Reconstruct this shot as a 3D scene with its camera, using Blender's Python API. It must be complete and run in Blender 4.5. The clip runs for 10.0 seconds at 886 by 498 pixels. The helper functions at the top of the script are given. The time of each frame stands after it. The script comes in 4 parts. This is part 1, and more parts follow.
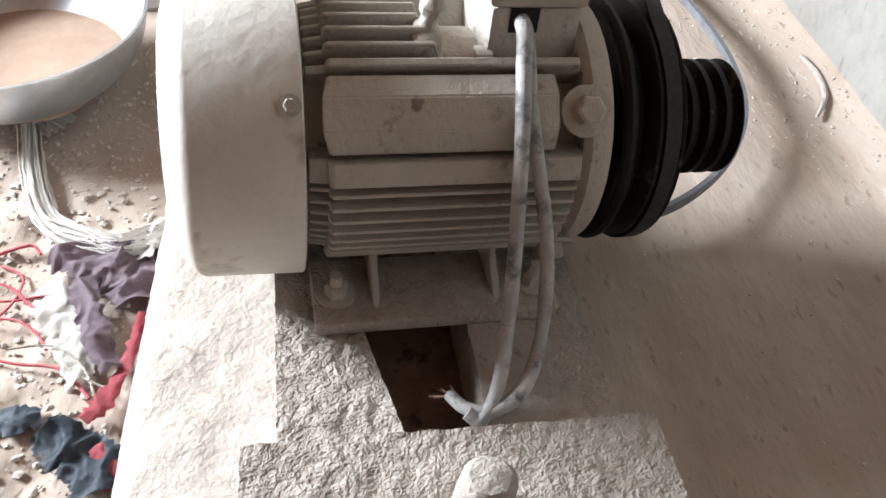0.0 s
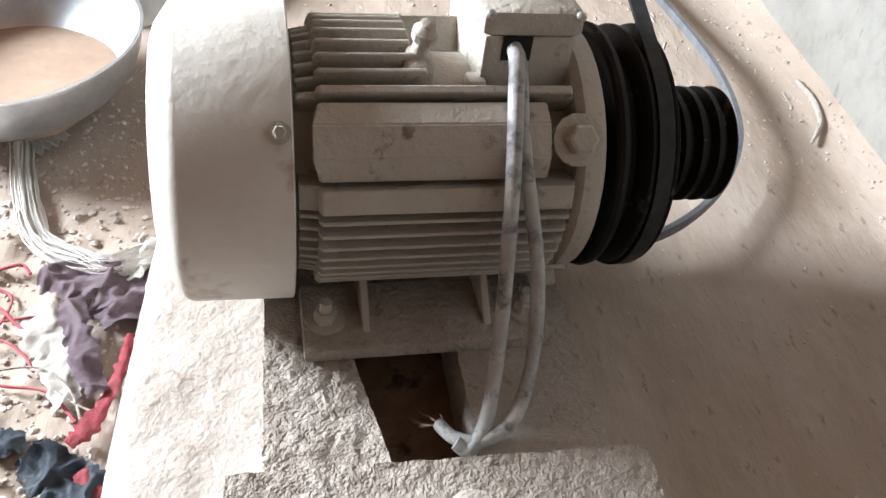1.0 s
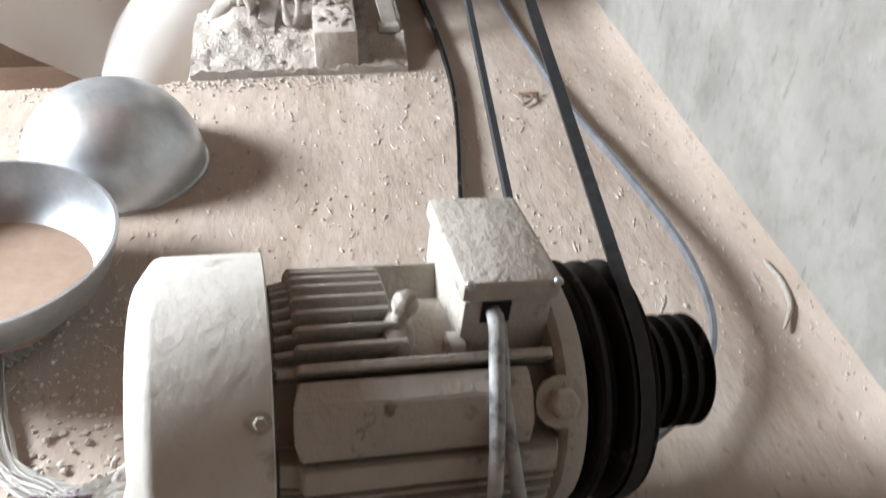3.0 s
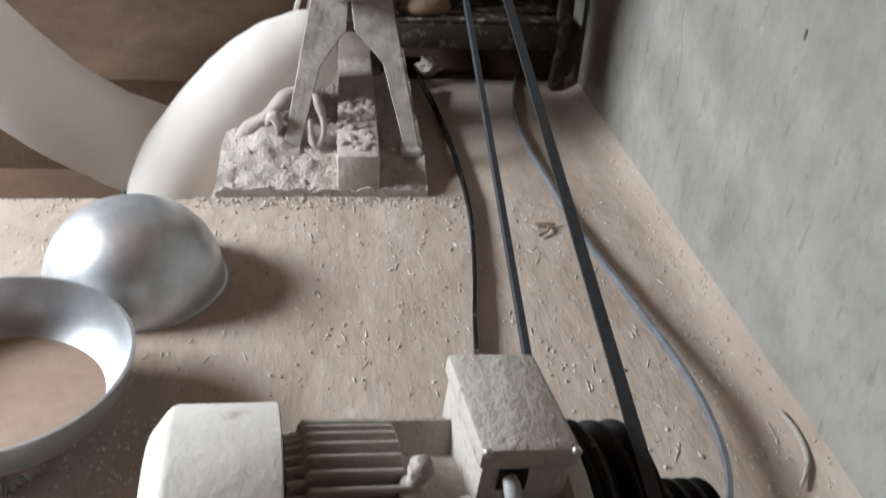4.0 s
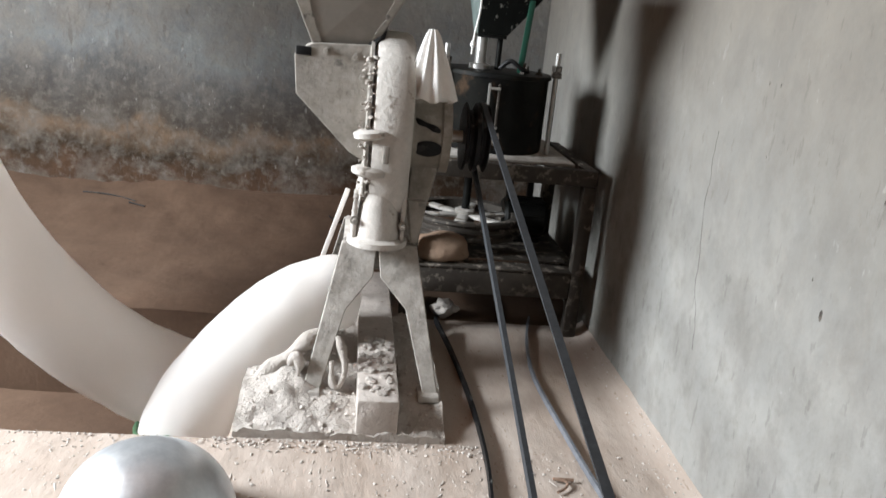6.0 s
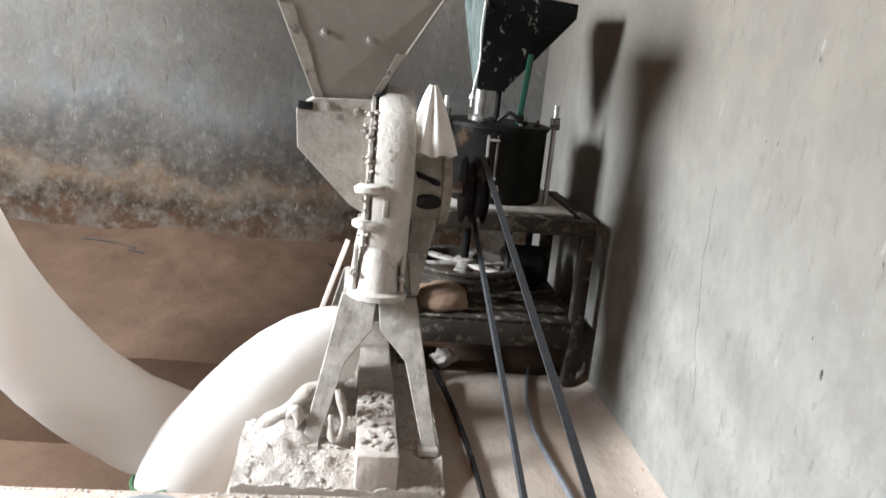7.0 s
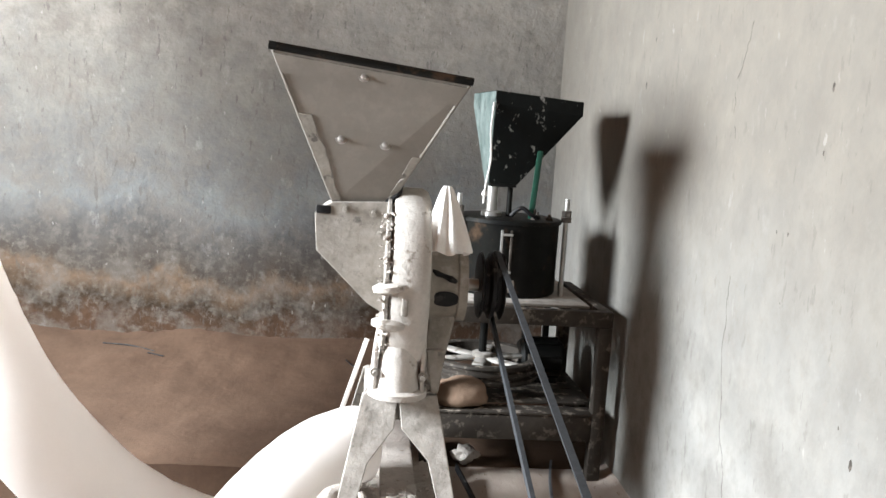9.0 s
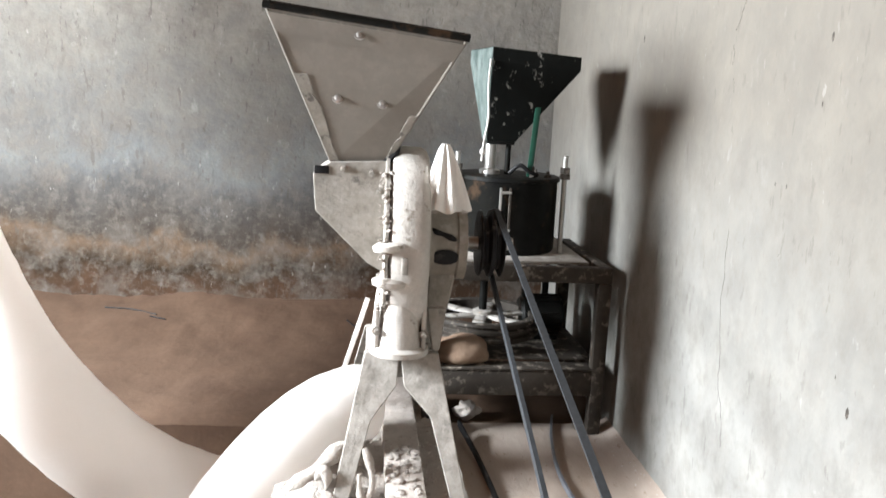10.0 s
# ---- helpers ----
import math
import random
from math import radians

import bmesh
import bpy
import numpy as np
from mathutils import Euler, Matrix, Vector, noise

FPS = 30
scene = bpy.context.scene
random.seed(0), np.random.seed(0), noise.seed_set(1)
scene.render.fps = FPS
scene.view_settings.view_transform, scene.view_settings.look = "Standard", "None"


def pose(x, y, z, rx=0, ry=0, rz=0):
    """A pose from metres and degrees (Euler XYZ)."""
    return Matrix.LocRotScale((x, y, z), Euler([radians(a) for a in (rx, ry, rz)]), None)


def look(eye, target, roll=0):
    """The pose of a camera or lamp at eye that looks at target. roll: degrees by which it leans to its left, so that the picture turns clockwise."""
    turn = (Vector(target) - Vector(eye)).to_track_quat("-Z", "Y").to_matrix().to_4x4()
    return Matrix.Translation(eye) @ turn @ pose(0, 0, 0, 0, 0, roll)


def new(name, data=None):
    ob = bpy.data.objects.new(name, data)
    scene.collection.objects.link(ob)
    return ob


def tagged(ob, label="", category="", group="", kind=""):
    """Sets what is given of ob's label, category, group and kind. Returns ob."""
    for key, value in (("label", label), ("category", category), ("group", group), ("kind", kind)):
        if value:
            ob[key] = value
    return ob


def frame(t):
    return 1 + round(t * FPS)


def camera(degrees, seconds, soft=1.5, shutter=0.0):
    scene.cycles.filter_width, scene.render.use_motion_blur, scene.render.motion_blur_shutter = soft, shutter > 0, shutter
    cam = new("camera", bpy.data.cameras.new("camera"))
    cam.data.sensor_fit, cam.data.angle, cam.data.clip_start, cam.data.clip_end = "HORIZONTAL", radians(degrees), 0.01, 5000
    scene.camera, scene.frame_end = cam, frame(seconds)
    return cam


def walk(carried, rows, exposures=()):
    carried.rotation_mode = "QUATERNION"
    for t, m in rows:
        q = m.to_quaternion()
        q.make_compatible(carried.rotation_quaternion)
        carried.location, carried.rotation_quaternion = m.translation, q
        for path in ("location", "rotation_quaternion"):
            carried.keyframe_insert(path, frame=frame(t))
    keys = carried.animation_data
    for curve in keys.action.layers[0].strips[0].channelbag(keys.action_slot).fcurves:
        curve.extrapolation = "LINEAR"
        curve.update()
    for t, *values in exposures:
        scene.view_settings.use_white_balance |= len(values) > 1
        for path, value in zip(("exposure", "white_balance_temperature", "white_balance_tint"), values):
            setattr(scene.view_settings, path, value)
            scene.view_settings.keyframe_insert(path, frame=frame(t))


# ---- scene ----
cam = camera(56.7, 10.0, shutter=0.5)
PATH = [
    (0, (-0.047, 0.023, 0.96), (0.11, 1.418, -0.464), 0.8),
    (0.5, (-0.042, 0.037, 0.961), (0.151, 1.431, -0.46), 1.5),
    (1, (-0.036, 0.04, 0.968), (0.127, 1.456, -0.435), 1.5),
    (1.5, (-0.034, 0.051, 0.971), (0.122, 1.463, -0.437), 1.6),
    (2, (-0.029, 0.089, 0.992), (0.149, 1.47, -0.444), -2.2),
    (2.5, (-0.018, 0.151, 1.063), (0.211, 1.596, -0.302), -4.9),
    (2.7, (-0.024, 0.16, 1.092), (0.214, 1.652, -0.219), -1.9),
    (3.8, (-0.046, 0.221, 1.165), (0.196, 1.885, 0.082), 3.6),
    (4, (-0.049, 0.215, 1.185), (0.184, 1.907, 0.145), 3.7),
    (4.5, (-0.066, 0.209, 1.217), (0.18, 1.999, 0.36), 3.9),
    (5, (-0.088, 0.21, 1.247), (0.158, 2.04, 0.477), 4.7),
    (5.5, (-0.111, 0.194, 1.271), (0.122, 2.063, 0.597), 5.2),
    (5.7, (-0.123, 0.213, 1.274), (0.105, 2.102, 0.657), 5.7),
    (7, (-0.145, 0.223, 1.322), (0.084, 2.154, 0.857), 5.8),
    (7.5, (-0.158, 0.196, 1.347), (0.031, 2.154, 0.983), 5.0),
    (8, (-0.166, 0.188, 1.355), (0.018, 2.159, 1.066), 4.3),
    (8.5, (-0.162, 0.209, 1.353), (0.02, 2.185, 1.101), 3.8),
    (9, (-0.168, 0.193, 1.358), (0.018, 2.167, 1.1), 3.7),
    (9.5, (-0.169, 0.19, 1.358), (0.021, 2.161, 1.077), 3.6),
    (10, (-0.17, 0.187, 1.352), (0.023, 2.146, 0.999), 2.8),
]
EXPOSURES = [(0.0, 0.38), (2.0, 0.38), (2.7, 0.22), (3.8, -0.74), (4.5, -0.62), (5.5, -0.44), (7.0, 0.08), (8.0, 0.26), (8.5, 0.28), (9.0, 0.42), (10.0, 0.48)]
walk(cam, [(t, look(eye, target, roll)) for t, eye, target, roll in PATH], EXPOSURES)

# ---- world, light, exposure ----
world = bpy.data.worlds.new("world")
scene.world = world
world.use_nodes = True
sky = world.node_tree.nodes.new("ShaderNodeTexSky")
sky.sky_type, sky.sun_disc = "NISHITA", False
sky.sun_elevation, sky.sun_rotation = radians(28), radians(-90)
world.node_tree.links.new(sky.outputs[0], world.node_tree.nodes["Background"].inputs[0])
world.node_tree.nodes["Background"].inputs[1].default_value = 0.05


def window_light(name, m, width, height, power, colour):
    lamp = bpy.data.lights.new(name, "AREA")
    lamp.shape, lamp.size, lamp.size_y = "RECTANGLE", width, height
    lamp.energy, lamp.color = power, colour
    ob = new(name, lamp)
    ob.matrix_world = m
    return ob


WALL_X, BACK_Y, LEFT_X, FRONT_Y, CEIL = 0.905, 4.95, -3.75, -2.6, 3.3
window_light("window_light", look((LEFT_X - 0.02, 2.45, 1.98), (0, 2.1, 0.6)), 1.5, 1.15, 670, (0.92, 0.988, 1.045))
# Added warm fill lamp behind the camera; no such source is known.
window_light("south_fill_light", look((-2.6, FRONT_Y - 0.02, 1.2), (-1.5, 2.0, 1.0)), 1.0, 1.9, 6, (1.0, 0.90, 0.80))


# ---- materials ----
def mat(name, a, b, scale=6.0, rough=0.9, metal=0.0, bump=0.3, fine=90.0, dust=0.0, dust_colour=(0.41, 0.37, 0.33), spots=0.0, spot_colour=(0.05, 0.045, 0.04), spot_scale=25.0, stretch=(1, 1, 1), spec=0.3, fine_mix=0.25, depth=0.006, ridge=0.0, ridge_scale=60.0):
    m = bpy.data.materials.new(name)
    m.use_nodes = True
    n, l = m.node_tree.nodes, m.node_tree.links
    p = n["Principled BSDF"]
    p.inputs["Roughness"].default_value, p.inputs["Metallic"].default_value = rough, metal
    p.inputs["Specular IOR Level"].default_value = spec
    co = n.new("ShaderNodeTexCoord")
    mp = n.new("ShaderNodeMapping")
    mp.inputs["Scale"].default_value = stretch
    l.new(co.outputs["Object"], mp.inputs[0])

    def noise_tex(sc, detail, lo, hi):
        t = n.new("ShaderNodeTexNoise")
        t.inputs["Scale"].default_value, t.inputs["Detail"].default_value = sc, detail
        t.inputs["Roughness"].default_value = 0.65
        l.new(mp.outputs[0], t.inputs["Vector"])
        r = n.new("ShaderNodeMapRange")
        r.inputs["From Min"].default_value, r.inputs["From Max"].default_value = lo, hi
        l.new(t.outputs["Fac"], r.inputs["Value"])
        return r.outputs["Result"]

    def mix(fac, x, y):
        k = n.new("ShaderNodeMix")
        k.data_type = "RGBA"
        if isinstance(fac, float):
            k.inputs[0].default_value = fac
        else:
            l.new(fac, k.inputs[0])
        for v, s in ((x, k.inputs[6]), (y, k.inputs[7])):
            if isinstance(v, tuple):
                s.default_value = (*v, 1)
            else:
                l.new(v, s)
        return k.outputs[2]

    def times(x, v):
        k = n.new("ShaderNodeMath")
        k.operation = "MULTIPLY"
        l.new(x, k.inputs[0])
        if isinstance(v, float):
            k.inputs[1].default_value = v
        else:
            l.new(v, k.inputs[1])
        return k.outputs[0]

    big = noise_tex(scale, 5.0, 0.3, 0.7)
    small = noise_tex(fine, 3.0, 0.3, 0.7)
    col = mix(big, a, b)
    col = mix(times(small, fine_mix), col, tuple(v * 0.6 for v in a))
    if spots:
        col = mix(times(noise_tex(spot_scale, 4.0, 0.62 - 0.12 * spots, 0.68), 0.85), col, spot_colour)
    if dust:
        g = n.new("ShaderNodeNewGeometry")
        sep = n.new("ShaderNodeSeparateXYZ")
        l.new(g.outputs["Normal"], sep.inputs[0])
        up = n.new("ShaderNodeMapRange")
        up.inputs["From Min"].default_value, up.inputs["From Max"].default_value = -0.6, 0.9
        l.new(sep.outputs["Z"], up.inputs["Value"])
        add = n.new("ShaderNodeMath")
        add.operation, add.use_clamp = "MULTIPLY", True
        l.new(up.outputs[0], add.inputs[0])
        l.new(noise_tex(18.0, 5.0, 0.62 - 0.45 * dust, 0.62), add.inputs[1])
        col = mix(add.outputs[0], col, dust_colour)
        if rough < 0.8:
            rr = n.new("ShaderNodeMapRange")
            rr.inputs["To Min"].default_value, rr.inputs["To Max"].default_value = rough, 0.95
            l.new(add.outputs[0], rr.inputs["Value"])
            l.new(rr.outputs[0], p.inputs["Roughness"])
        if metal:
            mm = n.new("ShaderNodeMapRange")
            mm.inputs["To Min"].default_value, mm.inputs["To Max"].default_value = metal, 0.0
            l.new(add.outputs[0], mm.inputs["Value"])
            l.new(mm.outputs[0], p.inputs["Metallic"])
    l.new(col, p.inputs["Base Color"])
    if bump:
        bp = n.new("ShaderNodeBump")
        bp.inputs["Strength"].default_value, bp.inputs["Distance"].default_value = bump, depth
        mx = n.new("ShaderNodeMath")
        mx.operation = "ADD"
        l.new(noise_tex(fine * 0.8, 6.0, 0.0, 1.0), mx.inputs[0])
        l.new(big, mx.inputs[1])
        height = mx.outputs[0]
        if ridge:
            rg = noise_tex(ridge_scale, 3.0, 0.5, 1.5)
            rg.node.clamp = False
            ab = n.new("ShaderNodeMath")
            ab.operation = "ABSOLUTE"
            l.new(rg, ab.inputs[0])
            mu = n.new("ShaderNodeMath")
            mu.operation = "MULTIPLY_ADD"
            mu.inputs[1].default_value = -8.0 * ridge
            l.new(ab.outputs[0], mu.inputs[0])
            l.new(height, mu.inputs[2])
            height = mu.outputs[0]
        l.new(height, bp.inputs["Height"])
        l.new(bp.outputs[0], p.inputs["Normal"])
    return m


DUST = mat("flour_dust", (0.42, 0.375, 0.335), (0.53, 0.485, 0.445), 7, bump=0.9, fine=110, depth=0.010, spots=0.15, spot_colour=(0.30, 0.25, 0.21), spot_scale=40)
CRUST = mat("caked_flour", (0.355, 0.310, 0.272), (0.49, 0.445, 0.405), 16, bump=0.7, fine=75, depth=0.010, ridge=0.28, ridge_scale=58, spots=0.2, spot_colour=(0.27, 0.225, 0.185), spot_scale=55)
FLOOR = mat("dusty_floor", (0.355, 0.278, 0.224), (0.480, 0.415, 0.366), 2.5, bump=0.4, fine=34, depth=0.007, ridge=0.03, ridge_scale=24, fine_mix=0.12, spots=0.08, spot_colour=(0.27, 0.205, 0.155), spot_scale=40, stretch=(1.5, 0.5, 1.5))
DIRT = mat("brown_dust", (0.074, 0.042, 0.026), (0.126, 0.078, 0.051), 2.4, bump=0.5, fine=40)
PIT = mat("pit_dust", (0.17, 0.105, 0.072), (0.30, 0.20, 0.145), 14, bump=0.6, fine=50, spots=0.4, spot_colour=(0.03, 0.022, 0.018), spot_scale=20)
MORTAR = mat("mortar", (0.40, 0.350, 0.312), (0.54, 0.49, 0.45), 5, bump=0.6, fine=44, ridge=0.06, ridge_scale=36, depth=0.010, spots=0.1, spot_colour=(0.30, 0.25, 0.21), spot_scale=35)
GRIT = mat("grit", (0.44, 0.39, 0.35), (0.66, 0.62, 0.58), 30, bump=0.3, fine=120)
# For floor out of view; its brown keeps bounced light low and warm.
BOUNCE_FLOOR = mat("bounce_floor_brown", (0.125, 0.060, 0.028), (0.175, 0.090, 0.046), 3, bump=0.4, fine=40)
# Walls and ceiling out of view, coloured to tint and weaken the fill.
UNSEEN = mat("unseen_bounce_brown", (0.115, 0.047, 0.018), (0.15, 0.063, 0.025), 1.6, bump=0.3, fine=22)


def wall_material(name, bands, mottle, streaks, wash_scale, bump=0.6):
    """Plaster with stains and painted-in light tone in bands of height, with ragged edges, trowel mottling and pale
    chips.
    """
    m = bpy.data.materials.new(name)
    m.use_nodes = True
    n, l = m.node_tree.nodes, m.node_tree.links
    p = n["Principled BSDF"]
    p.inputs["Roughness"].default_value = 0.92
    p.inputs["Specular IOR Level"].default_value = 0.2
    co = n.new("ShaderNodeTexCoord")

    def tex(scale, detail, stretch=(1, 1, 1), rough_=0.62):
        mp = n.new("ShaderNodeMapping")
        mp.inputs["Scale"].default_value = stretch
        l.new(co.outputs["Object"], mp.inputs[0])
        t = n.new("ShaderNodeTexNoise")
        t.inputs["Scale"].default_value, t.inputs["Detail"].default_value, t.inputs["Roughness"].default_value = scale, detail, rough_
        l.new(mp.outputs[0], t.inputs["Vector"])
        return t.outputs["Fac"]

    def span(x, lo, hi, a=0.0, b=1.0):
        r = n.new("ShaderNodeMapRange")
        for key, v in (("From Min", lo), ("From Max", hi), ("To Min", a), ("To Max", b)):
            r.inputs[key].default_value = v
        l.new(x, r.inputs["Value"])
        return r.outputs["Result"]

    def blend(fac, x, y, how="MIX"):
        k = n.new("ShaderNodeMix")
        k.data_type, k.blend_type = "RGBA", how
        l.new(fac, k.inputs[0])
        for v, sk in ((x, k.inputs[6]), (y, k.inputs[7])):
            if isinstance(v, tuple):
                sk.default_value = (*v, 1)
            else:
                l.new(v, sk)
        return k.outputs[2]

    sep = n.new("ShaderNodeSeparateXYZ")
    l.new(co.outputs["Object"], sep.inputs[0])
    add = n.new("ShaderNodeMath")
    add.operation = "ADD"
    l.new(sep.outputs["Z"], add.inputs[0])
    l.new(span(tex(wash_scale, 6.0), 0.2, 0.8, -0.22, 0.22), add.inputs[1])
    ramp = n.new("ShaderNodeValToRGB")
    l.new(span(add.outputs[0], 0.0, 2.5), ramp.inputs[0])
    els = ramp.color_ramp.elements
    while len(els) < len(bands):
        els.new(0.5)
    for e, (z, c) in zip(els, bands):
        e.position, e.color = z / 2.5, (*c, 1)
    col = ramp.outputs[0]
    col = blend(span(tex(7.0, 6.0, streaks), 0.35, 0.70, 0.0, mottle), col, (0.72, 0.70, 0.66), "SOFT_LIGHT")
    col = blend(span(tex(4.5, 7.0, streaks), 0.48, 0.72, 0.0, mottle), col, (0.13, 0.115, 0.10))
    col = blend(span(tex(11.0, 8.0, streaks, 0.66), 0.50, 0.66, 0.0, mottle * 0.6), col, (0.12, 0.108, 0.094))
    col = blend(span(tex(9.0, 8.0, (1.2, 1.2, 0.7), 0.7), 0.60, 0.72, 0.0, mottle * 0.25), col, (0.40, 0.39, 0.37))
    col = blend(span(tex(24.0, 5.0), 0.52, 0.75, 0.0, mottle * 0.7), col, (0.16, 0.145, 0.125))
    col = blend(span(tex(19.0, 3.0, (1, 1, 0.6)), 0.70, 0.73, 0.0, mottle * 0.4), col, (0.50, 0.48, 0.45))
    col = blend(span(tex(34.0, 4.0, (1, 1, 0.3), 0.6), 0.63, 0.67, 0.0, mottle * 0.65), col, (0.085, 0.075, 0.065))
    col = blend(span(tex(29.0, 4.0, (1.1, 1.1, 0.35), 0.6), 0.67, 0.71, 0.0, mottle * 0.3), col, (0.42, 0.405, 0.38))
    l.new(col, p.inputs["Base Color"])
    bp = n.new("ShaderNodeBump")
    bp.inputs["Strength"].default_value, bp.inputs["Distance"].default_value = bump, 0.012
    mx = n.new("ShaderNodeMath")
    mx.operation = "ADD"
    l.new(tex(16.0, 5.0), mx.inputs[0])
    l.new(tex(5.0, 4.0, streaks), mx.inputs[1])
    l.new(mx.outputs[0], bp.inputs["Height"])
    l.new(bp.outputs[0], p.inputs["Normal"])
    return m


# Beige-to-grey plaster; low bands paler and upper ones darker to carry the light.
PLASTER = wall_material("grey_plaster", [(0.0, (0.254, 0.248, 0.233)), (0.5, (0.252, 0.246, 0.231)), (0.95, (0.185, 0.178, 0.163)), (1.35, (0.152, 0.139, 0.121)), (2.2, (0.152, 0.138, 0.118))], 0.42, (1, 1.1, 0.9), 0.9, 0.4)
# Stain colours by height; below 1 m also darkened for weaker light there.
OLDWALL = wall_material("old_wall", [(0.0, (0.050, 0.028, 0.017)), (0.20, (0.054, 0.030, 0.018)), (0.32, (0.026, 0.017, 0.010)), (0.46, (0.100, 0.068, 0.046)), (0.54, (0.046, 0.037, 0.030)), (0.80, (0.068, 0.066, 0.065)), (0.98, (0.118, 0.122, 0.123)), (1.12, (0.101, 0.099, 0.096)), (1.6, (0.139, 0.132, 0.121)), (2.1, (0.193, 0.180, 0.163))], 0.85, (1, 1, 1.05), 1.6, 0.9)
MOTOR = mat("motor_paint", (0.36, 0.335, 0.295), (0.46, 0.43, 0.385), 12, rough=0.6, bump=0.4, fine=60, dust=0.62, dust_colour=(0.44, 0.405, 0.365), spots=0.2, spot_colour=(0.13, 0.11, 0.09), spot_scale=30, fine_mix=0.1)
COVER = mat("cover_paint", (0.57, 0.548, 0.510), (0.66, 0.638, 0.598), 5, rough=0.6, bump=0.2, fine=45, spots=0.25, spot_colour=(0.36, 0.32, 0.275), spot_scale=11, fine_mix=0.12, depth=0.010)
RUBBER = mat("black_rubber", (0.006, 0.006, 0.007), (0.014, 0.0135, 0.0135), 20, rough=0.5, spec=0.18, bump=0.15, fine=120, dust=0.06, dust_colour=(0.09, 0.085, 0.08))
BELT = mat("belt_rubber", (0.022, 0.024, 0.027), (0.045, 0.048, 0.053), 60, rough=0.55, bump=0.1, fine=160)
GREYBELT = mat("worn_belt", (0.10, 0.105, 0.12), (0.20, 0.21, 0.23), 25, rough=0.5, bump=0.1, fine=160)
IRON = mat("cast_iron_dusty", (0.15, 0.137, 0.118), (0.31, 0.285, 0.25), 14, rough=0.65, bump=0.35, fine=60, dust=0.75, dust_colour=(0.44, 0.405, 0.37), spots=0.15)
HOPPER = mat("hopper_steel", (0.17, 0.155, 0.135), (0.23, 0.21, 0.185), 3, rough=0.6, metal=0.2, bump=0.12, fine=50, dust=0.25, spots=0.0, fine_mix=0.1)
PALE = mat("pale_casting", (0.42, 0.39, 0.355), (0.58, 0.545, 0.505), 6, bump=0.4, fine=60, spots=0.12, spot_colour=(0.16, 0.13, 0.1), spot_scale=12)
BLACKPAINT = mat("black_green_paint", (0.004, 0.004, 0.004), (0.012, 0.012, 0.010), 8, rough=0.5, bump=0.2, fine=40, spots=0.32, spot_colour=(0.055, 0.034, 0.021), spot_scale=9, spec=0.12)
SCRATCHED = mat("scratched_black_paint", (0.003, 0.0035, 0.003), (0.006, 0.0068, 0.006), 7, rough=0.7, bump=0.25, fine=30, spots=0.12, spot_colour=(0.22, 0.21, 0.19), spot_scale=26, stretch=(1, 1, 0.6), spec=0.08)
OILY = mat("oily_casting", (0.20, 0.175, 0.145), (0.32, 0.29, 0.25), 8, rough=0.55, bump=0.3, fine=50, dust=0.3, spots=0.45, spot_colour=(0.02, 0.017, 0.014), spot_scale=7)
GREENPAINT = mat("green_paint", (0.012, 0.06, 0.04), (0.02, 0.09, 0.06), 8, rough=0.45, bump=0.1, fine=40)
GREYGREEN = mat("scuffed_green_steel", (0.05, 0.075, 0.068), (0.17, 0.20, 0.19), 12, rough=0.5, bump=0.3, fine=40, spots=0.5, spot_colour=(0.02, 0.03, 0.028), spot_scale=10)
FRAME = mat("frame_steel", (0.032, 0.026, 0.021), (0.066, 0.055, 0.045), 5, rough=0.7, bump=0.3, fine=60, dust=0.16, dust_colour=(0.30, 0.26, 0.22), spots=0.12, spot_colour=(0.025, 0.021, 0.018), spot_scale=9)
ALU = mat("dull_aluminium", (0.54, 0.575, 0.61), (0.76, 0.79, 0.82), 14, rough=0.38, metal=0.82, bump=0.08, fine=80, fine_mix=0.1)
STEEL = mat("bare_steel", (0.45, 0.44, 0.42), (0.6, 0.59, 0.57), 10, rough=0.4, metal=0.8, bump=0.1, fine=80)
CLOTH = mat("flour_cloth", (0.80, 0.765, 0.735), (0.86, 0.83, 0.80), 2.5, bump=0.15, fine=130, fine_mix=0.06)
weave = CLOTH.node_tree
glow = weave.nodes.new("ShaderNodeBsdfTranslucent")
glow.inputs["Color"].default_value = (0.86, 0.82, 0.78, 1)
thin = weave.nodes.new("ShaderNodeMixShader")
thin.inputs[0].default_value = 0.4
weave.links.new(weave.nodes["Principled BSDF"].outputs[0], thin.inputs[1])
weave.links.new(glow.outputs[0], thin.inputs[2])
weave.links.new(thin.outputs[0], weave.nodes["Material Output"].inputs["Surface"])
WHITE = mat("white_cloth", (0.72, 0.70, 0.67), (0.84, 0.82, 0.79), 9, bump=0.3, fine=120, fine_mix=0.1)
PURPLE = mat("purple_cloth", (0.20, 0.15, 0.18), (0.34, 0.27, 0.31), 9, bump=0.3, fine=120)
RED = mat("red_cloth", (0.38, 0.050, 0.075), (0.58, 0.20, 0.22), 12, bump=0.3, fine=120)
BLUEBLACK = mat("dark_plastic", (0.028, 0.040, 0.058), (0.13, 0.16, 0.20), 12, rough=0.6, bump=0.3, fine=60)
CABLE = mat("dusty_cable", (0.30, 0.305, 0.31), (0.52, 0.515, 0.50), 18, rough=0.55, bump=0.25, fine=90, spots=0.85, spot_colour=(0.07, 0.074, 0.085), spot_scale=32)
FLOUR = mat("bowl_flour", (0.33, 0.23, 0.17), (0.43, 0.32, 0.25), 3, bump=0.2, fine=40)
